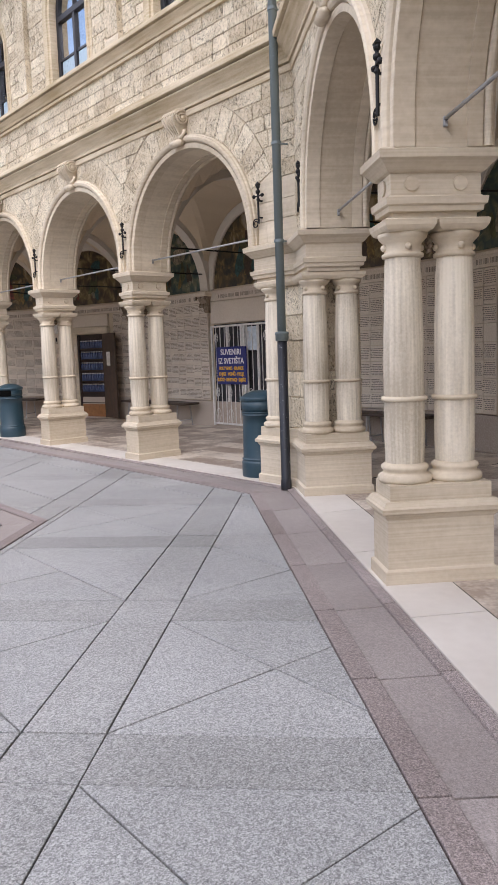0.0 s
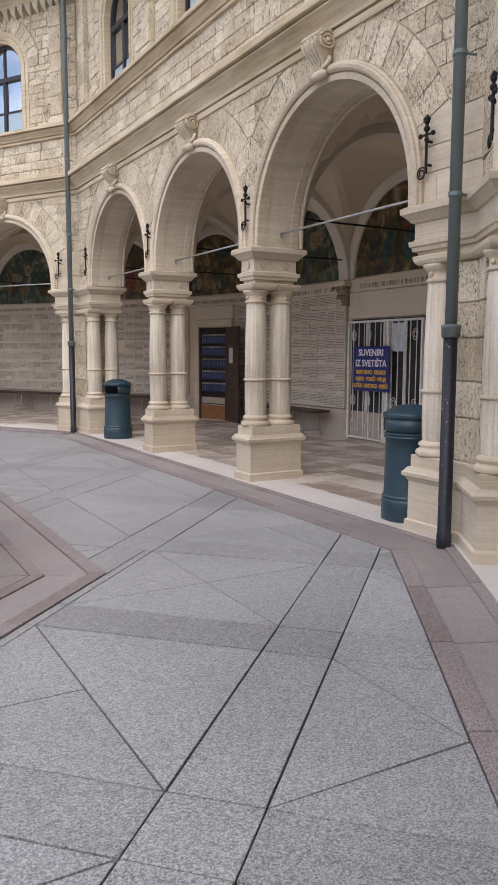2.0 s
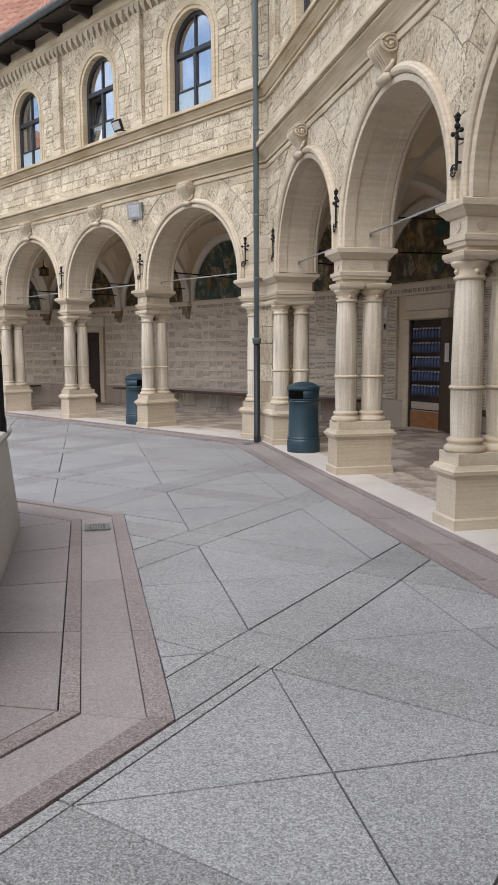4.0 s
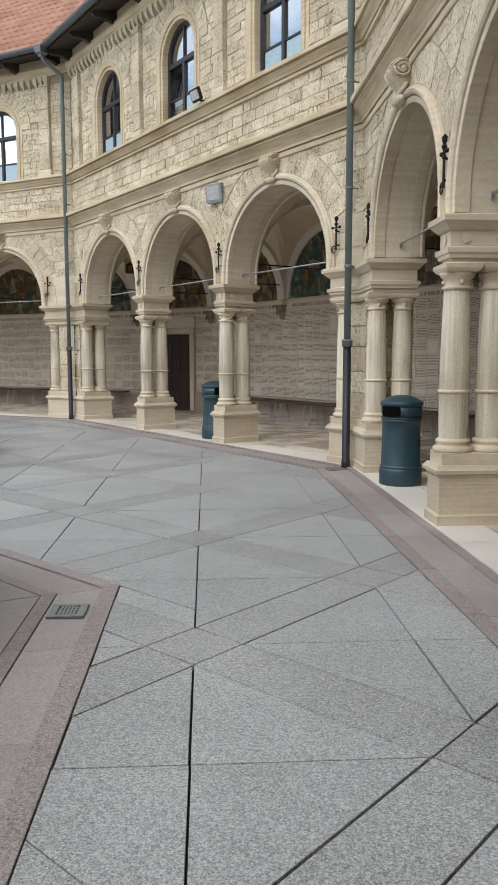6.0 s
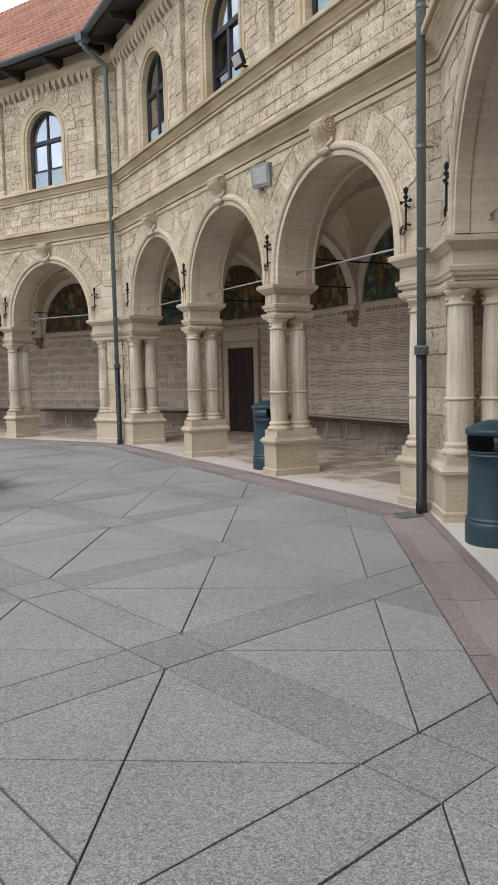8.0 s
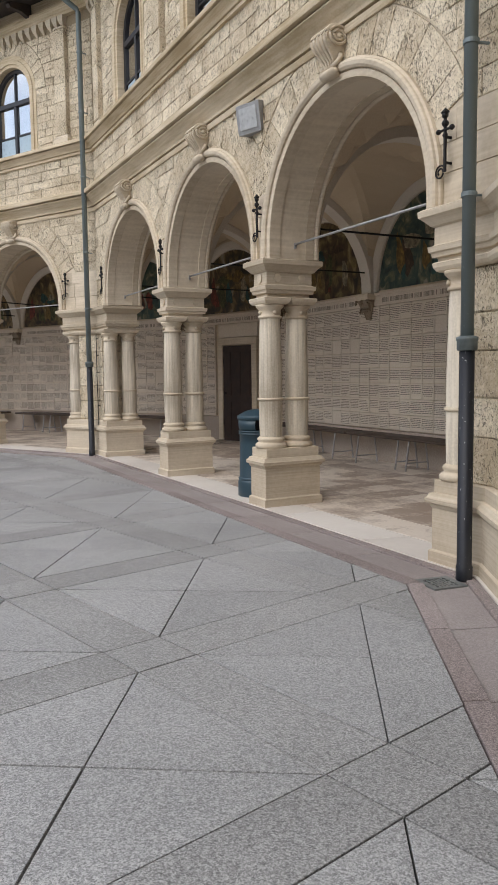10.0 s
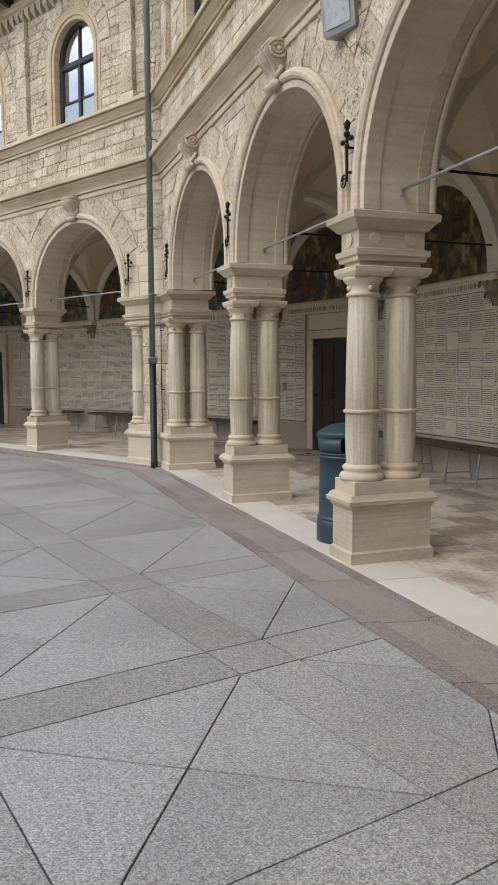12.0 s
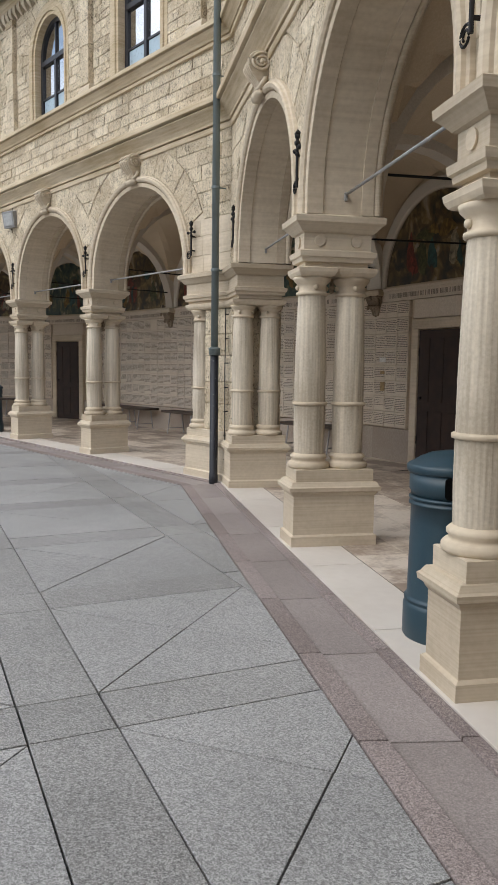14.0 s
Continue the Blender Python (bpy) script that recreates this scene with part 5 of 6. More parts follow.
# ---- corbels, tie rods ----
def corbel(m):
    c = thing("corbel", m, "carved stone corbel with foliage under the vault rib", "corbel", "vault corbels")
    bm = bmesh.new()
    prof = [(0.02, 2.28, 0.03), (0.05, 2.32, 0.05), (0.07, 2.40, 0.08), (0.12, 2.48, 0.11), (0.15, 2.56, 0.13), (0.17, 2.60, 0.15)]
    rings = [[bm.verts.new((-d, s * h, z)) for s in (-1, 1)] + [bm.verts.new((0.03, s * h, z)) for s in (1, -1)] for d, z, h in prof]
    for a, b in zip(rings, rings[1:]):
        for q in range(4):
            bm.faces.new((a[q], a[(q + 1) % 4], b[(q + 1) % 4], b[q]))
    bm.faces.new(rings[0])
    bm.faces.new(rings[-1][::-1])
    part("block", bm, CARVED, c)
    part("top_slab", boxes(((-0.19, -0.17, 2.60), (0.03, 0.17, 2.70)), bevel=0.015), SMOOTH, c)
    # curling leaves: a row of four below, three larger above, each with a rolled tip
    for z0, h, out, count, spread in ((2.30, 0.15, 0.08, 4, 0.075), (2.42, 0.17, 0.13, 3, 0.13)):
        for q in range(count):
            y = spread * (2 * q / (count - 1) - 1)
            bm = bmesh.new()
            path = [(-0.03 - out * 0.55 * t, y * (0.6 + 0.5 * t), z0 + h * t) for t in (0, 0.3, 0.6, 0.85)]
            path += [(-0.05 - out * 0.75, y * 1.1, z0 + h), (-0.07 - out * 0.9, y * 1.12, z0 + h - 0.005), (-0.075 - out, y * 1.12, z0 + h - 0.03), (-0.06 - out * 0.9, y * 1.1, z0 + h - 0.045)]
            tube(bm, path, 0.021, 7)
            part("leaf", bm, CARVED, c, smooth=True)
    return c


first = None
for name, k, i, a, b, fa, fb in bays():
    d = (b - a).normalized()
    m = bay_matrix(a, b)
    if first is None:
        first = corbel(m)
    else:
        copy_thing(first, m)
    # inner dark rod from the corbel to the pier
    rod = thing("tie_rod", Matrix(), "thin dark iron tie rod across the vault", "tie rod", "inner tie rods")
    bm = bmesh.new()
    tube(bm, [a + Vector((0, 0, 3.04)), fa + Vector((0, 0, 3.04))], 0.012, 8)
    part("bar", bm, IRON, rod)

for k in range(5):
    for c in centres(k):
        rod = thing("arch_tie_rod", side_matrix(k) @ Matrix.Translation((0.345, c, 0)), "grey steel tie rod spanning an arch above the imposts", "tie rod", "arch tie rods")
        bm = bmesh.new()
        tube(bm, [(0, -ARCH_R + 0.0, 2.815), (0, ARCH_R - 0.0, 2.815)], 0.012, 10)
        part("bar", bm, STEEL, rod, smooth=True)
        for sg in (-1, 1):
            part("wall_foot", boxes(((-0.013, sg * (ARCH_R - 0.008) - 0.012, 2.77), (0.013, sg * (ARCH_R - 0.008) + 0.012, 2.83)), bevel=0.004), STEEL, rod)

# ---- keystone scrolls ----
def keystone(m):
    s = thing("keystone", m, "carved limestone scroll keystone over an arch", "keystone", "arch keystones")
    zt = 4.25
    # front line of the console, from the volute round and down its hollow neck to the small roll
    front = [(-0.07 + 0.12 * math.cos(a), zt + 0.12 * math.sin(a)) for a in [math.pi * (0.25 + 0.95 * q / 12) for q in range(13)]]
    front += [(-0.155, 4.155), (-0.115, 4.10), (-0.085, 4.05), (-0.078, 4.00), (-0.09, 3.96)]
    half = lambda z: 0.075 + 0.06 * min(1, max(0, (z - 4.0) / 0.25))
    bm = bmesh.new()
    rows = []
    for x, z in front:
        h = half(z)
        rows.append([bm.verts.new((0.10, -h, z)), bm.verts.new((x, -h, z)), bm.verts.new((x, h, z)), bm.verts.new((0.10, h, z))])
    for p, q in zip(rows, rows[1:]):
        for i in range(3):
            bm.faces.new((p[i], p[i + 1], q[i + 1], q[i]))
    bm.faces.new(rows[0][::-1])
    bm.faces.new(rows[-1])
    bmesh.ops.recalc_face_normals(bm, faces=bm.faces)
    part("console", bm, LIMESTONE, s)
    # raised fillets down the front
    for f in (-0.86, -0.43, 0.0, 0.43, 0.86):
        bm = bmesh.new()
        tube(bm, [(x - 0.004, f * half(z), z) for x, z in front], 0.013, 6)
        part("fillet", bm, SMOOTH, s, smooth=True)
    for sg in (-1, 1):
        bm = bmesh.new()
        path = []
        for q in range(46):
            a = q * 0.33
            r = 0.108 * (1 - q / 52)
            path.append((-0.07 + r * math.cos(a), sg * 0.136, zt + r * math.sin(a)))
        tube(bm, path, 0.015, 6)
        ball(bm, (-0.07, sg * 0.136, zt), 0.024, 8)
        part("spiral", bm, SMOOTH, s, smooth=True)
        # leaf that flares from the neck
        bm = bmesh.new()
        tube(bm, [(-0.02 - 0.07 * t, sg * (0.075 + 0.055 * math.sin(math.pi * t)), 4.11 - 0.14 * t) for t in [q / 8 for q in range(9)]], 0.024, 8)
        part("leaf", bm, SMOOTH, s, smooth=True)
    bm = bmesh.new()
    bmesh.ops.create_cone(bm, cap_ends=True, segments=18, radius1=0.052, radius2=0.052, depth=0.21, matrix=Matrix.Translation((-0.075, 0, 3.925)) @ Matrix.Rotation(math.pi / 2, 4, "X"))
    bmesh.ops.bevel(bm, geom=[e for e in bm.edges if abs(e.verts[0].co.y - e.verts[1].co.y) < 1e-4], offset=0.014, segments=2, affect="EDGES")
    part("roll", bm, SMOOTH, s, smooth=True)
    part("foot", boxes(((-0.06, -0.08, 3.89), (0.10, 0.08, 3.97)), bevel=0.01), LIMESTONE, s)
    for o in s.children:
        for v in o.data.vertices:
            v.co.z = 4.36 - (4.36 - v.co.z) * 0.84
    return s


first = None
for k in range(5):
    for c in centres(k):
        m = side_matrix(k) @ Matrix.Translation((0.05, c, 0.07))
        if first is None:
            first = keystone(m)
        else:
            copy_thing(first, m)


# ---- wrought-iron torch brackets ----
def bracket(m):
    t = thing("iron_bracket", m, "black wrought-iron banner bracket with cross finial", "bracket", "iron brackets")
    bm = bmesh.new()
    tube(bm, [(-0.03, 0, 2.896), (-0.03, 0, 3.273)], 0.012, 8)
    part("stem", bm, IRON, t)
    bm = bmesh.new()
    tube(bm, [(-0.03, 0.05 + 0.055 * (1 - q / 44) * math.cos(math.pi - 0.35 * q), 2.90 + 0.055 * (1 - q / 44) * math.sin(math.pi - 0.35 * q)) for q in range(30)], 0.007, 6)
    part("hook", bm, IRON, t)
    part("cross_bar", boxes(((-0.042, -0.065, 3.184), (-0.018, 0.065, 3.196)), bevel=0.003), IRON, t)
    for y, z, r in ((-0.07, 3.190, 0.02), (0.07, 3.190, 0.02), (0, 3.235, 0.026), (0, 3.289, 0.024), (0, 3.152, 0.02)):
        bm = bmesh.new()
        ball(bm, (-0.03, y, z), r, 8)
        part("finial", bm, IRON, t)
    bm = bmesh.new()
    stack(bm, [(-0.042, -0.014), (-0.018, -0.014), (-0.018, 0.014), (-0.042, 0.014)], [(3.292, 0.0), (3.312, 0.01), (3.344, -0.012)])
    part("tip", bm, IRON, t)
    for z in (2.953, 3.132):
        part("wall_pin", boxes(((-0.03, -0.008, z), (0.09, 0.008, z + 0.016))), IRON, t)
    return t


first = None
for k in range(5):
    s = SIDES[k][3]
    for u in (lead(k) - 0.02, s / 2 - BAY / 2, s / 2 + BAY / 2, s - lead(k) + 0.02):
        m = side_matrix(k) @ Matrix.Translation((0.03, u, 0))
        if first is None:
            first = bracket(m)
        else:
            copy_thing(first, m)

# ---- benches along the back walls ----
def bench(m, length):
    b = thing("bench", m, "long dark timber bench on slanting metal legs by the wall", "bench", "arcade benches")
    part("seat", boxes(((-0.19, 0, 0.44), (0.19, length, 0.485)), bevel=0.008), BENCH_WOOD, b)
    for y in ([0.08, length - 0.08] if length < 0.8 else [0.3, length - 0.3] if length < 2.2 else [0.3, length / 2 - 0.12, length / 2 + 0.12, length - 0.3]):
        for x, dx in ((-0.15, -0.06), (0.15, 0.06)):
            bm = bmesh.new()
            tube(bm, [(x, y, 0.44), (x + dx, y, 0.0)], 0.014, 8)
            part("leg", bm, LEG, b)
        bm = bmesh.new()
        tube(bm, [(-0.185, y, 0.12), (0.185, y, 0.12)], 0.010, 6)
        part("stretcher", bm, LEG, b)
    return b


for name, a, ln in (("0_1", 0.2, 2.4), ("0_2", 0.2, 2.5), ("0_0", 0.2, 2.5), ("1_0", 0.2, 2.5), ("1_1", 0.05, 0.5), ("1_2", 0.25, 2.5), ("2_0", 0.25, 2.5), ("2_1", 0.03, 2.82), ("2_2", 0.03, 2.70), ("3_0", 0.25, 1.6), ("3_1", 0.15, 2.4), ("3_2", 0.3, 2.3), ("4_0", 0.25, 2.5)):
    bench(back_wall[name][2] @ Matrix.Translation((-0.32, a, FLOOR)), ln)
tall = {"2_c": 1, "3_c": 1}
for name in tall:
    y0, y1, top = DOORWAYS[name]
    w = back_wall[name][1]
    if w - y1 > 1.1:
        bench(back_wall[name][2] @ Matrix.Translation((-0.32, y1 + 0.2, FLOOR)), w - y1 - 0.25)

# ---- lamps on the wall ----
lamp = thing("wall_lamp_box", side_matrix(2) @ pose(0.04, 3.45, 4.16, 0, -9, 19), "weathered grey metal box lamp tilted on the wall", "wall lamp")
bm = bmesh.new()
stack(bm, [(-0.10, -0.165), (0.05, -0.165), (0.05, 0.165), (-0.10, 0.165)], [(-0.165, -0.02), (-0.16, -0.005), (-0.13, 0.0), (0.13, 0.0), (0.14, -0.01)])
part("housing", bm, paint("grey_sheet", (0.30, 0.30, 0.295), 0.5, 0.3), lamp)
part("front_glass", boxes(((-0.109, -0.125, -0.12), (-0.099, 0.125, 0.10)), bevel=0.004), paint("lamp_glass", (0.40, 0.41, 0.41), 0.3), lamp, "dusty flat front glass")
bm = bmesh.new()
tube(bm, [(0.03, 0.0, 0.15), (0.04, 0.0, 0.28)], 0.006, 6)
part("cable", bm, IRON, lamp)

copy_thing(lamp, side_matrix(3) @ pose(0.04, SIDES[3][3] / 2 + BAY / 2 + 0.06, 4.16, 0, -9, 12))

# lantern on a chain under the vault of the corner bay
lantern = thing("hanging_lantern", pose(1.76, 25.0, 3.5), "small dark bronze lantern hanging on a chain under the vault", "lantern")
BRONZE = paint("dark_bronze", (0.055, 0.028, 0.018), 0.5, 0.4)
bm = bmesh.new()
tube(bm, [(0, 0, 0.2), (0, 0, 0.78)], 0.008, 6)
part("chain", bm, BRONZE, lantern)
bm = bmesh.new()
lathe(bm, [(0.13, 0.0), (0.135, 0.015), (0.10, 0.02), (0.02, 0.03)], seg=6)
part("base_ring", bm, BRONZE, lantern)
bm = bmesh.new()
lathe(bm, [(0.12, 0.17), (0.14, 0.175), (0.10, 0.21), (0.03, 0.24), (0.015, 0.28)], seg=6)
part("cap", bm, BRONZE, lantern)
for q in range(6):
    a = math.pi / 3 * q
    bm = bmesh.new()
    tube(bm, [(0.12 * math.cos(a), 0.12 * math.sin(a), 0.01), (0.125 * math.cos(a), 0.125 * math.sin(a), 0.18)], 0.008, 6)
    part("bar", bm, BRONZE, lantern)
bm = bmesh.new()
lathe(bm, [(0.10, 0.02), (0.105, 0.17)], seg=6)
part("glass", bm, paint("amber_glass", (0.22, 0.13, 0.06), 0.2), lantern, "dull amber glass")

flood = thing("floodlight", side_matrix(2) @ pose(-0.04, 3.66, 5.63, 0, 0, 0), "small black floodlight on the sill course", "floodlight")
bm = boxes(((-0.16, -0.14, 0.04), (-0.11, 0.14, 0.24)), bevel=0.01)
body = part("housing", bm, IRON, flood)
body.matrix_basis = Matrix.Rotation(radians(-22), 4, "Y")
lens = part("lens", boxes(((-0.168, -0.105, 0.07), (-0.16, 0.105, 0.21))), paint("flood_glass", (0.5, 0.5, 0.48), 0.15), flood)
lens.matrix_basis = Matrix.Rotation(radians(-22), 4, "Y")
part("bracket", boxes(((-0.13, -0.02, 0.0), (0.02, 0.02, 0.02)), ((-0.13, -0.02, 0.0), (-0.10, 0.02, 0.10))), IRON, flood)

bee = thing("small_gilded_emblem", side_matrix(1) @ Matrix.Translation((0.02, 9.96, 5.29)), "small gilded metal emblem fixed to the wall", "emblem")
bm = bmesh.new()
for q in range(7):
    ball(bm, (-0.03, 0.04 * math.cos(q * 0.9), 0.05 * math.sin(q * 0.9)), 0.035, 8)
part("emblem", bm, paint("gilding", (0.62, 0.45, 0.10), 0.4, 0.7), bee, smooth=True)

# small paper and brass notices beside the doorways
BRASS = paint("dull_brass_sheet", (0.30, 0.20, 0.09), 0.5, 0.2, 0.25)
for name, items in (("2_c", ((0.22, 1.60, 0.16, 0.07, WHITE), (0.22, 1.40, 0.11, 0.05, BRASS), (0.23, 1.18, 0.11, 0.14, BRASS), (0.22, 0.95, 0.12, 0.09, PLAQUE))), ("1_c", ((0.20, 2.20, 0.12, 0.2, WHITE), (0.20, 1.95, 0.05, 0.1, IRON)))):
    wall, w, m = back_wall[name]
    for y, z, a, b, mat in items:
        n = thing("notice", m @ Matrix.Translation((-0.034, w - y, z)), "small notice fixed to the plaque wall", "notice", "wall notices")
        part("sheet", boxes(((-0.004, -a / 2, -b / 2), (0.0, a / 2, b / 2))), mat, n)

# ---- octagonal base on the red granite platform, with its lamp post ----
OCT = Vector((-1.835, 8.70))


def octagon(apothem):
    r = apothem / math.cos(math.pi / 8)
    return [(OCT.x + r * math.cos(math.pi / 8 + math.pi / 4 * i), OCT.y + r * math.sin(math.pi / 8 + math.pi / 4 * i)) for i in range(8)]


base = thing("octagonal_base", Matrix(), "low octagonal pale plastered monument base with moulded rim", "monument base")
bm = bmesh.new()
stack(bm, octagon(3.905), [(0.0, 0.075), (0.06, 0.075), (0.80, 0.0)])
part("wall", bm, stone("pale_render", (0.50, 0.48, 0.45), (0.66, 0.64, 0.60), 3, 40, 0.15, 0.85), base)
bm = bmesh.new()
stack(bm, octagon(3.905), [(0.80, 0.0), (0.81, 0.035), (0.85, 0.045), (0.87, 0.03), (0.90, -0.10), (1.45, -1.2), (1.5, -1.3)])
part("rim", bm, stone("rim_stone", (0.46, 0.45, 0.42), (0.62, 0.60, 0.57), 3, 40, 0.15, 0.85), base)

post = thing("lamp_post", pose(2.05, 9.95, 0.86), "black iron lamp post with a white globe", "street lamp")
bm = bmesh.new()
lathe(bm, [(0.06, 0.0), (0.06, 0.1), (0.05, 0.14), (0.045, 0.6), (0.03, 0.7), (0.028, 3.12), (0.05, 3.15), (0.08, 3.2)], seg=16)
part("pole", bm, IRON, post, smooth=True)
bm = bmesh.new()
ball(bm, (0, 0, 3.39), 0.205, 24)
part("globe", bm, paint("opal_globe", (0.78, 0.80, 0.80), 0.25, 0, 0.03), post, "white opal glass globe", smooth=True)


# ---- parked car ----
def parked_car(m):
    car = thing("car", m, "silver-grey compact car parked on the paving", "car")
    SILVER = paint("silver_paint", (0.46, 0.465, 0.47), 0.3, 0.25, 0.03)
    TRIM = paint("black_trim", (0.015, 0.015, 0.016), 0.55)
    TYRE = paint("tyre_rubber", (0.02, 0.02, 0.021), 0.85)
    RIM_M = paint("wheel_rim", (0.06, 0.062, 0.066), 0.35, 0.6)
    # stations along the car: x, half width at sill, half width at belt, sill z, belt z, roof z, roof half width
    st = [(0.0, 0.55, 0.60, 0.42, 0.62, 0.66, 0.5), (0.12, 0.78, 0.78, 0.26, 0.72, 0.78, 0.62), (0.45, 0.86, 0.86, 0.22, 0.84, 0.90, 0.70), (0.95, 0.89, 0.88, 0.20, 0.93, 0.99, 0.72),
          (1.30, 0.89, 0.88, 0.20, 0.97, 1.06, 0.72), (1.75, 0.89, 0.88, 0.20, 0.98, 1.36, 0.66), (2.15, 0.89, 0.88, 0.20, 0.98, 1.50, 0.62), (2.9, 0.89, 0.88, 0.20, 0.99, 1.53, 0.61),
          (3.5, 0.88, 0.87, 0.22, 1.0, 1.49, 0.60), (3.95, 0.86, 0.85, 0.26, 1.02, 1.30, 0.60), (4.15, 0.80, 0.80, 0.32, 0.98, 1.04, 0.60), (4.22, 0.66, 0.66, 0.42, 0.80, 0.84, 0.5)]
    bm = bmesh.new()
    rings = []
    for x, ws, wb, zs, zb, zr, wr in st:
        half = [(ws - 0.08, zs), (ws, zs + 0.08), (ws + 0.02, (zs + zb) / 2), (wb, zb - 0.04), (wb - 0.04, zb), ((wb + wr) / 2 - 0.02, (zb + zr) / 2), (wr, zr - 0.03), (wr - 0.12, zr)]
        pts = half + [(-w, z) for w, z in half[::-1]]
        rings.append([bm.verts.new((-x, w, z)) for w, z in pts])
    k = len(rings[0])
    glass = []
    for ri, (a, b) in enumerate(zip(rings, rings[1:])):
        for q in range(k):
            f = bm.faces.new((a[q], b[q], b[(q + 1) % k], a[(q + 1) % k]))
            if 4 <= ri <= 8 and q in (4, 5, 9, 10):
                glass.append(f)
    bm.faces.new(rings[0][::-1])
    bm.faces.new(rings[-1])
    bmesh.ops.recalc_face_normals(bm, faces=bm.faces)
    me_glass = bmesh.new()
    for f in glass:
        vs = [me_glass.verts.new(v.co + f.normal * 0.004) for v in f.verts]
        me_glass.faces.new(vs)
    bmesh.ops.remove_doubles(me_glass, verts=me_glass.verts, dist=0.012)
    part("body", bm, SILVER, car, smooth=True)
    part("side_glass", me_glass, paint("car_glass", (0.02, 0.024, 0.028), 0.08), car, "dark tinted glass")
    for sg in (-1, 1):
        for wx in (0.82, 3.35):
            hub = Matrix.Translation((-wx, sg * 0.80, 0.315)) @ Matrix.Rotation(-sg * math.pi / 2, 4, "X")
            bm = bmesh.new()
            lathe(bm, [(0.20, -0.10), (0.30, -0.10), (0.315, -0.075), (0.315, 0.075), (0.30, 0.105), (0.22, 0.11), (0.20, 0.09)], seg=36)
            bm.transform(hub)
            bmesh.ops.recalc_face_normals(bm, faces=bm.faces)
            tyre = part("wheel", bm, TYRE, car, smooth=False)
            bm = bmesh.new()
            for s in range(5):
                a = 2 * math.pi * s / 5
                box(bm, (0.03, -0.035, 0.10), (0.20, 0.035, 0.112))
                for v in bm.verts[-8:]:
                    x, y = v.co.x, v.co.y
                    v.co.x, v.co.y = x * math.cos(a) - y * math.sin(a), x * math.sin(a) + y * math.cos(a)
            bm.transform(hub)
            part("rim", bm, RIM_M, tyre)
            bm = bmesh.new()
            lathe(bm, [(0.01, 0.115), (0.06, 0.115), (0.06, 0.09), (0.01, 0.09)], seg=16)
            bm.transform(hub)
            part("hub_cap", bm, RIM_M, tyre)
            # dark wheel-arch lip
            bm = bmesh.new()
            arc = [(-wx + 0.37 * math.cos(a), sg * 0.905, 0.315 + 0.37 * math.sin(a)) for a in [math.pi * q / 16 - 0.15 + 0.3 * q / 160 for q in range(17)]]
            tube(bm, arc, 0.035, 6)
            part("arch_trim", bm, TRIM, car)
        bm = bmesh.new()
        ball(bm, (-1.72, sg * 1.0, 1.06), 0.1, 14)
        for v in bm.verts:
            v.co.x = -1.72 + (v.co.x + 1.72) * 0.55
            v.co.y = sg * 1.0 + (v.co.y - sg * 1.0) * 1.15
            v.co.z = 1.06 + (v.co.z - 1.06) * 0.85
        mirror = part("mirror", bm, TRIM, car, smooth=True)
        part("mirror_glass", boxes(((-1.78, sg * 1.0 - 0.085, 1.0), (-1.772, sg * 1.0 + 0.085, 1.12)), bevel=0.003), paint("mirror_silver", (0.6, 0.62, 0.65), 0.05, 1.0, 0.02), mirror)
        part("sill_trim", boxes(((-3.0, sg * 0.875 - 0.03, 0.17), (-1.2, sg * 0.875 + 0.03, 0.30)), bevel=0.01), TRIM, car)
        part("door_handle", boxes(((-2.55, sg * 0.895 - 0.02, 0.86), (-2.38, sg * 0.895 + 0.02, 0.89)), bevel=0.006), SILVER, car)
        bm = bmesh.new()
        ball(bm, (-0.22, sg * 0.70, 0.70), 0.13, 12)
        for v in bm.verts:
            v.co.z = 0.70 + (v.co.z - 0.70) * 0.5
        part("headlight", bm, paint("headlight", (0.5, 0.5, 0.5), 0.1), car, smooth=True)
    part("underbody", boxes(((-3.9, -0.7, 0.16), (-0.4, 0.7, 0.26))), TRIM, car)
    return car


parked_car(pose(-0.55, 18.3, 0, 0, 0, 70))

# ---- stone pieces of the floors ----
def half_plane(poly, px, py, nx, ny):
    """The part of a convex outline where (p - point) . normal <= 0."""
    out = []
    for a, b in zip(poly, poly[1:] + poly[:1]):
        da, db = (a[0] - px) * nx + (a[1] - py) * ny, (b[0] - px) * nx + (b[1] - py) * ny
        if da <= 0:
            out.append(a)
        if (da < 0 < db) or (db < 0 < da):
            t = da / (da - db)
            out.append((a[0] + (b[0] - a[0]) * t, a[1] + (b[1] - a[1]) * t))
    return out


def area(poly):
    return abs(sum(a[0] * b[1] - b[0] * a[1] for a, b in zip(poly, poly[1:] + poly[:1]))) / 2


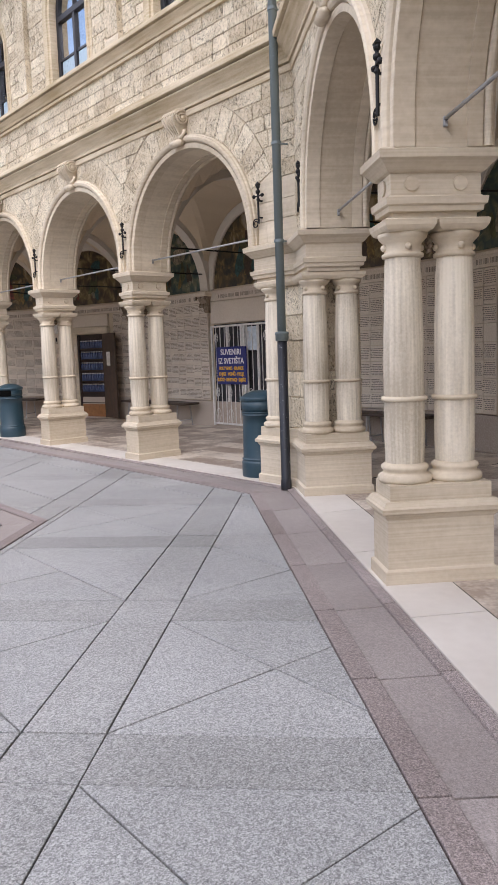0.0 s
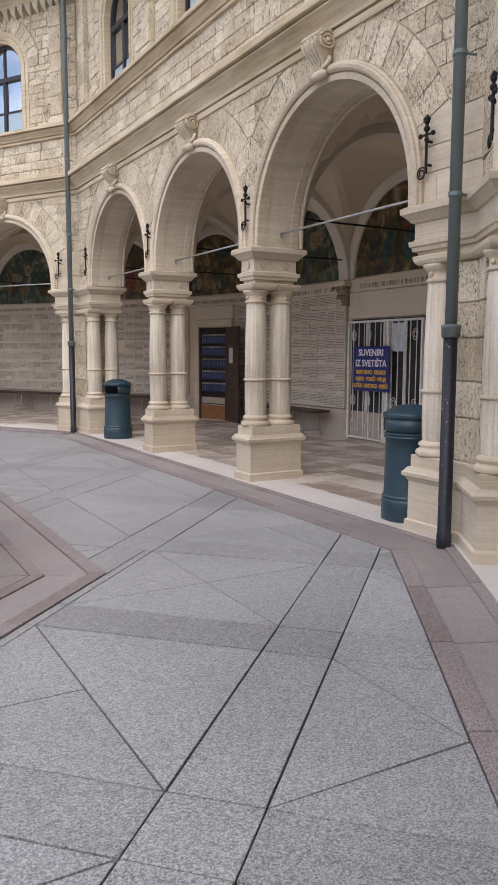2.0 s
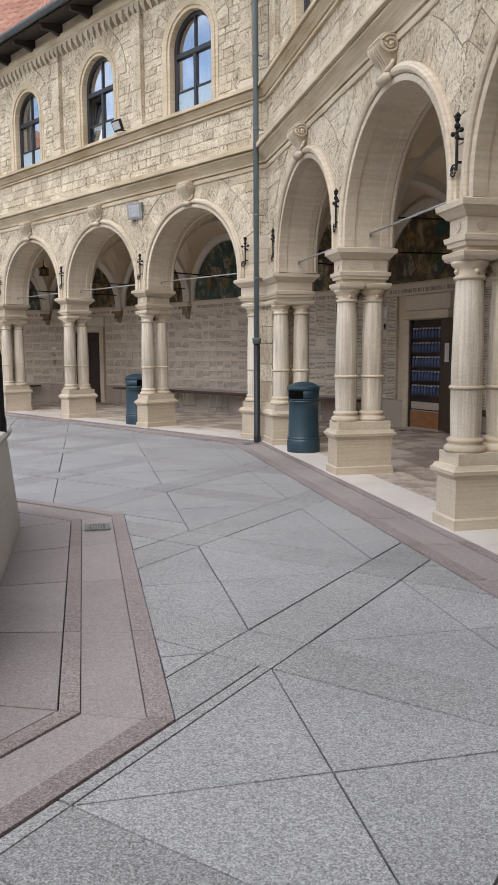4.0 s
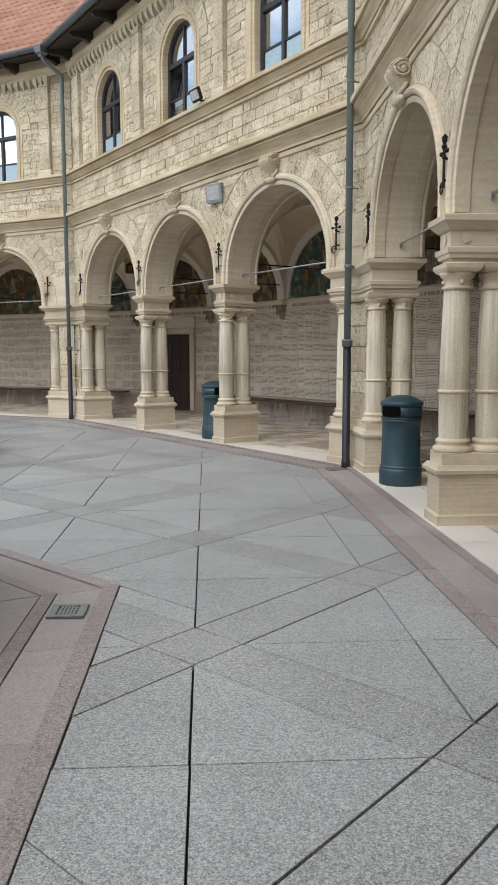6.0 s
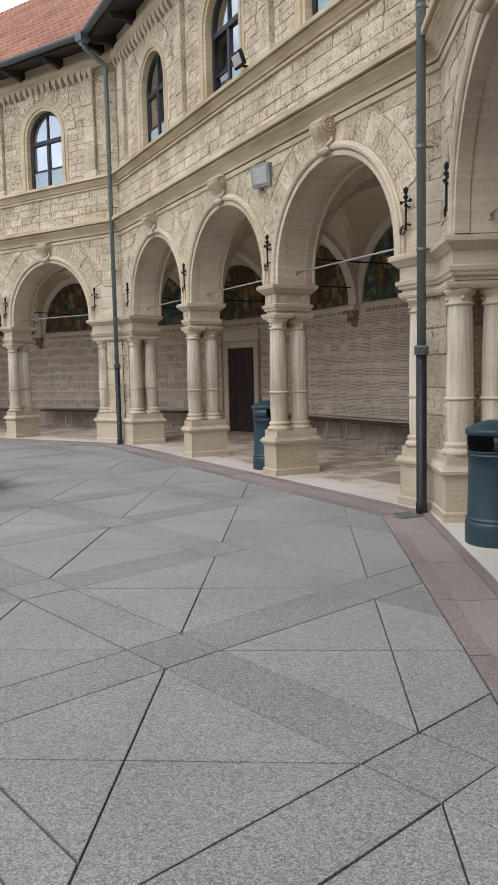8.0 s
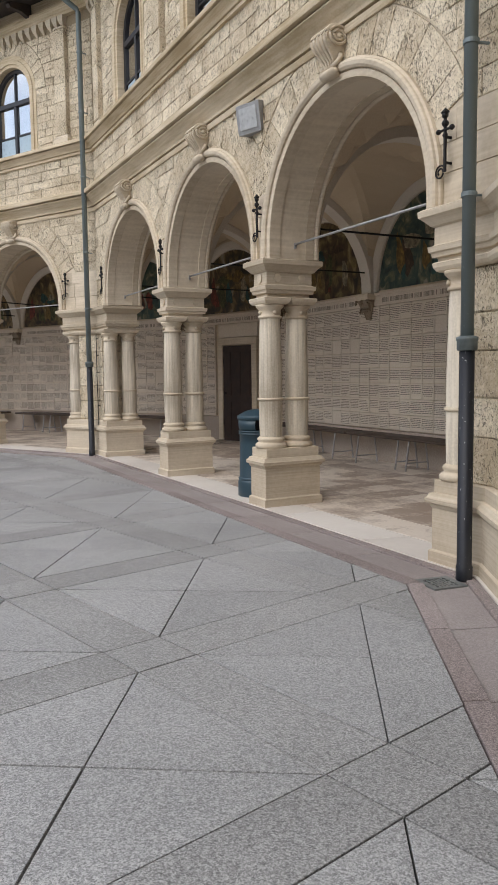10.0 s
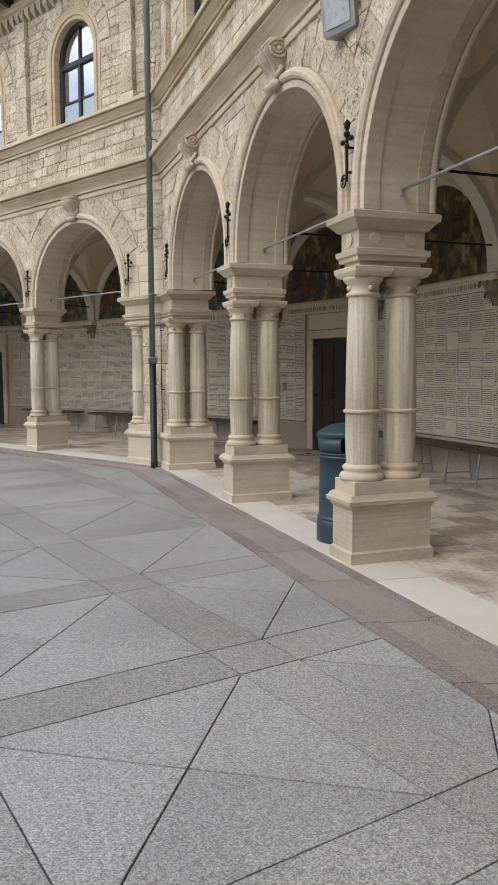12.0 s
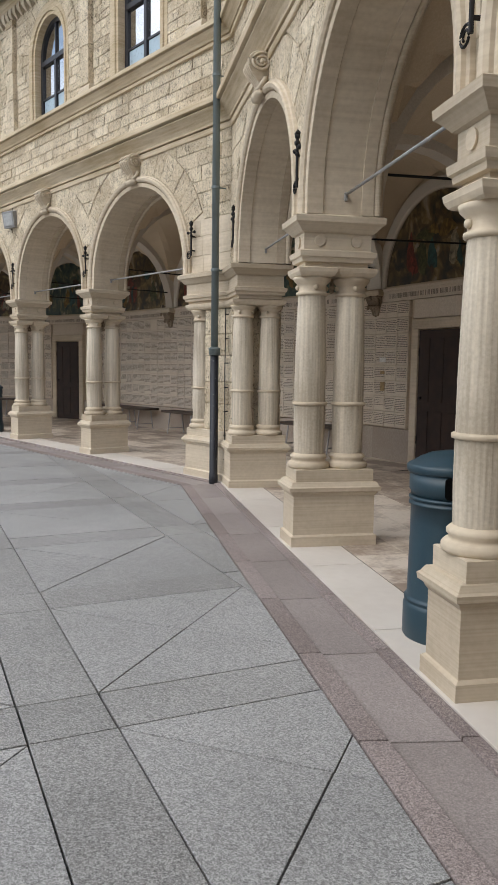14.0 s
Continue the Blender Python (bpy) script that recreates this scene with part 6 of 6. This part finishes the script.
def slab(poly, z, gap=0.004, chamfer=0.002, foot=-0.05):
    """One paving piece: its outline shrunk by the joint, with a chamfered top edge."""
    s = sum(a[0] * b[1] - b[0] * a[1] for a, b in zip(poly, poly[1:] + poly[:1]))
    if s < 0:
        poly = poly[::-1]
    clean = [p for i, p in enumerate(poly) if math.hypot(p[0] - poly[i - 1][0], p[1] - poly[i - 1][1]) > 0.012]
    if len(clean) < 3:
        return None
    k = len(clean)
    o, i = grown(clean, -gap / 2), grown(clean, -gap / 2 - chamfer)
    verts = [(p.x, p.y, foot) for p in o] + [(p.x, p.y, z - chamfer * 0.7) for p in o] + [(p.x, p.y, z) for p in i]
    faces = [tuple(range(2 * k, 3 * k))]
    for base in (0, k):
        for q in range(k):
            r = (q + 1) % k
            faces.append((base + q, base + r, base + k + r, base + k + q))
    return verts, faces


# the court: bands crossing at forty-five degrees, squares between them cut into triangles
ORIGIN, STEP, HALF_BAND, SKEW = Vector((3.533, 5.031)), 1.158, 0.253, 0.0
EX, EY = Vector((1, SKEW)), Vector((-SKEW, 1))


def lattice(p, q):
    v = ORIGIN + EX * p + EY * q
    return (v.x, v.y)


edges = []
for k in range(5):
    x, y, a, s = SIDES[k]
    c = spot(k, -0.558, 0)
    edges.append((c.x, c.y, math.cos(radians(a)), math.sin(radians(a))))
RED_PLAN = octagon(4.865)


def trimmed(poly):
    """Keep to the court and off the red platform; may fall into several pieces."""
    for e in edges:
        poly = half_plane(poly, *e)
        if len(poly) < 3:
            return []
    if not any(math.hypot(p[0] - OCT.x, p[1] - OCT.y) < 5.6 for p in poly):
        return [poly]
    out, inside = [], poly
    for a, b in zip(RED_PLAN, RED_PLAN[1:] + RED_PLAN[:1]):
        nx, ny = b[1] - a[1], a[0] - b[0]
        ln = math.hypot(nx, ny)
        nx, ny = nx / ln, ny / ln
        beyond = half_plane(inside, *a, -nx, -ny)
        if len(beyond) >= 3 and area(beyond) > 0.0005:
            out.append(beyond)
        inside = half_plane(inside, *a, nx, ny)
        if len(inside) < 3 or area(inside) < 0.0005:
            return [poly]
    return out


pieces = []
hb, st = HALF_BAND, STEP
for i in range(-29, 6):
    for j in range(-16, 30):
        if (i + j) % 2:
            continue
        p, q = i * st, j * st
        diamond = [(p, q - hb), (p + hb, q), (p, q + hb), (p - hb, q)]
        pieces.append(([lattice(*c) for c in diamond], GRANITE_BAND))
        # two bands leave upwards from each crossing
        for sx in (1, -1):
            band = [(p + sx * hb, q), (p + sx * st, q + st - hb), (p + sx * (st - hb), q + st), (p, q + hb)]
            pieces.append(([lattice(*c) for c in band], GRANITE_BAND))
        # the square above the crossing, centre (p, q + st)
        c, r = (p, q + st), st - hb
        left, right, top, low = (p - r, q + st), (p + r, q + st), (p, q + st + r), (p, q + st - r)
        whole = rng.random()
        if whole < 0.15:
            halves = [(low, right, top), (low, c, left), (c, top, left)]
        elif whole < 0.25:
            halves = [(low, right, c), (c, right, top), (low, top, left)]
        else:
            halves = [(low, right, c), (c, right, top), (low, c, left), (c, top, left)]
        for h in halves:
            pieces.append(([lattice(*v) for v in h], GRANITE))

near, far = [], {GRANITE: [], GRANITE_BAND: []}
for poly, mat in pieces:
    for piece in trimmed(poly):
        if area(piece) < 0.002:
            continue
        cx, cy = sum(v[0] for v in piece) / len(piece), sum(v[1] for v in piece) / len(piece)
        s = slab(piece, rng.uniform(-0.0018, 0.0012), gap=rng.choice((0.006, 0.008, 0.010, 0.013)))
        if s is None:
            continue
        if cx > 0.3 and 1.0 < cy < 21.5 and len(near) < 300:
            near.append(s)
            raw("granite_slab", *s, mat, ground)
        else:
            far[mat].append(s)
for mat, name in ((GRANITE, "far_slabs"), (GRANITE_BAND, "far_bands")):
    joined(name, far[mat], mat, ground)

# red platform: an outer ring with a sunken channel, an inner field
platform = thing("platform", Matrix(), "red granite platform with a shallow drainage channel", "paving", kind="structure")
rings = [octagon(a) for a in (4.865, 4.755, 4.49, 4.40, 3.9)]
levels = [0.009, -0.004, 0.006, 0.004]
for r in range(4):
    outer, inner = rings[r], rings[r + 1]
    for e in range(8):
        a, b, c, d = outer[e], outer[(e + 1) % 8], inner[(e + 1) % 8], inner[e]
        n = 4
        for q in range(n):
            t0, t1 = q / n, (q + 1) / n
            mix = lambda u, v, t: (u[0] + (v[0] - u[0]) * t, u[1] + (v[1] - u[1]) * t)
            s = slab([mix(a, b, t0), mix(a, b, t1), mix(d, c, t1), mix(d, c, t0)], levels[r], gap=(0.003, 0.003, 0.003, 0.011)[r])
            raw("red_slab", *s, RED_EDGE if r in (0, 2) else RED, platform)

# arcade flags: small squares laid on the diagonal of each side
for k in range(5):
    s = SIDES[k][3]
    size = 0.42
    done = []
    rows = int((DEPTH - 0.39) / size) + 1
    for r in range(rows):
        n0 = 0.392 + r * size
        n1 = min(n0 + size, DEPTH + 0.1)
        u = span(k, n0)[0] + (r % 2) * 0.21 - 0.2
        hi = span(k, n0)[1]
        while u < hi:
            ln = rng.choice((0.42, 0.42, 0.6, 0.34))
            a, b = u, min(u + ln, hi)
            lo0, lo1, hi0, hi1 = span(k, n0)[0], span(k, n1)[0], span(k, n0)[1], span(k, n1)[1]
            poly = [(n0, max(a, lo0)), (n1, max(a, lo1) if a > lo0 else lo1), (n1, b if b < hi else hi1), (n0, min(b, hi0))]
            if poly[3][1] - poly[0][1] > 0.03:
                done.append(slab(poly, FLOOR + rng.uniform(-0.001, 0.001), 0.003, 0.002, FLOOR - 0.02))
            u = b
    done = [d for d in done if d]
    near_flags = done[:260] if k in (1, 2) else []
    for d in near_flags:
        o = raw("flagstone", *d, FLAG, arcade_floor)
        o.matrix_basis = side_matrix(k)
    o = joined("flags", done[len(near_flags):], FLAG, arcade_floor)
    o.matrix_basis = side_matrix(k)


# ---- drain gratings ----
def grating(m, w, h, label):
    g = thing("drain_grating", m, label, "drain", "drain gratings")
    GR = paint("grating_metal", (0.19, 0.20, 0.195), 0.5, 0.3)
    mx, my = 0.045, 0.035
    part("frame", boxes(((-w / 2, -h / 2, 0), (w / 2, -h / 2 + my, 0.012)), ((-w / 2, h / 2 - my, 0), (w / 2, h / 2, 0.012)), ((-w / 2, -h / 2 + my, 0), (-w / 2 + mx, h / 2 - my, 0.012)), ((w / 2 - mx, -h / 2 + my, 0), (w / 2, h / 2 - my, 0.012))), GR, g)
    # thin black plate, the shade of the pit below put in as colour
    part("sump_shade_plate", boxes(((-w / 2 + 0.02, -h / 2 + 0.02, 0.0), (w / 2 - 0.02, h / 2 - 0.02, 0.003))), DARK, g)
    for q in range(1, 4):
        y = -h / 2 + my + (h - 2 * my) * q / 4
        part("bar", boxes(((-w / 2 + mx, y - 0.006, 0.003), (w / 2 - mx, y + 0.006, 0.011))), GR, g)
    for q in range(1, 6):
        x = -w / 2 + mx + (w - 2 * mx) * q / 6
        part("bar", boxes(((x - 0.007, -h / 2 + my, 0.003), (x + 0.007, h / 2 - my, 0.0105))), GR, g)
    return g


grating(pose(2.785, 10.22, 0.0, 0, 0, 0), 0.215, 0.22, "grey-green metal drain grating in the red granite")
grating(side_matrix(2) @ pose(-0.34, 0.06, -0.004, 0, 0, -8), 0.26, 0.26, "grey metal drain grating at the foot of the downpipe")
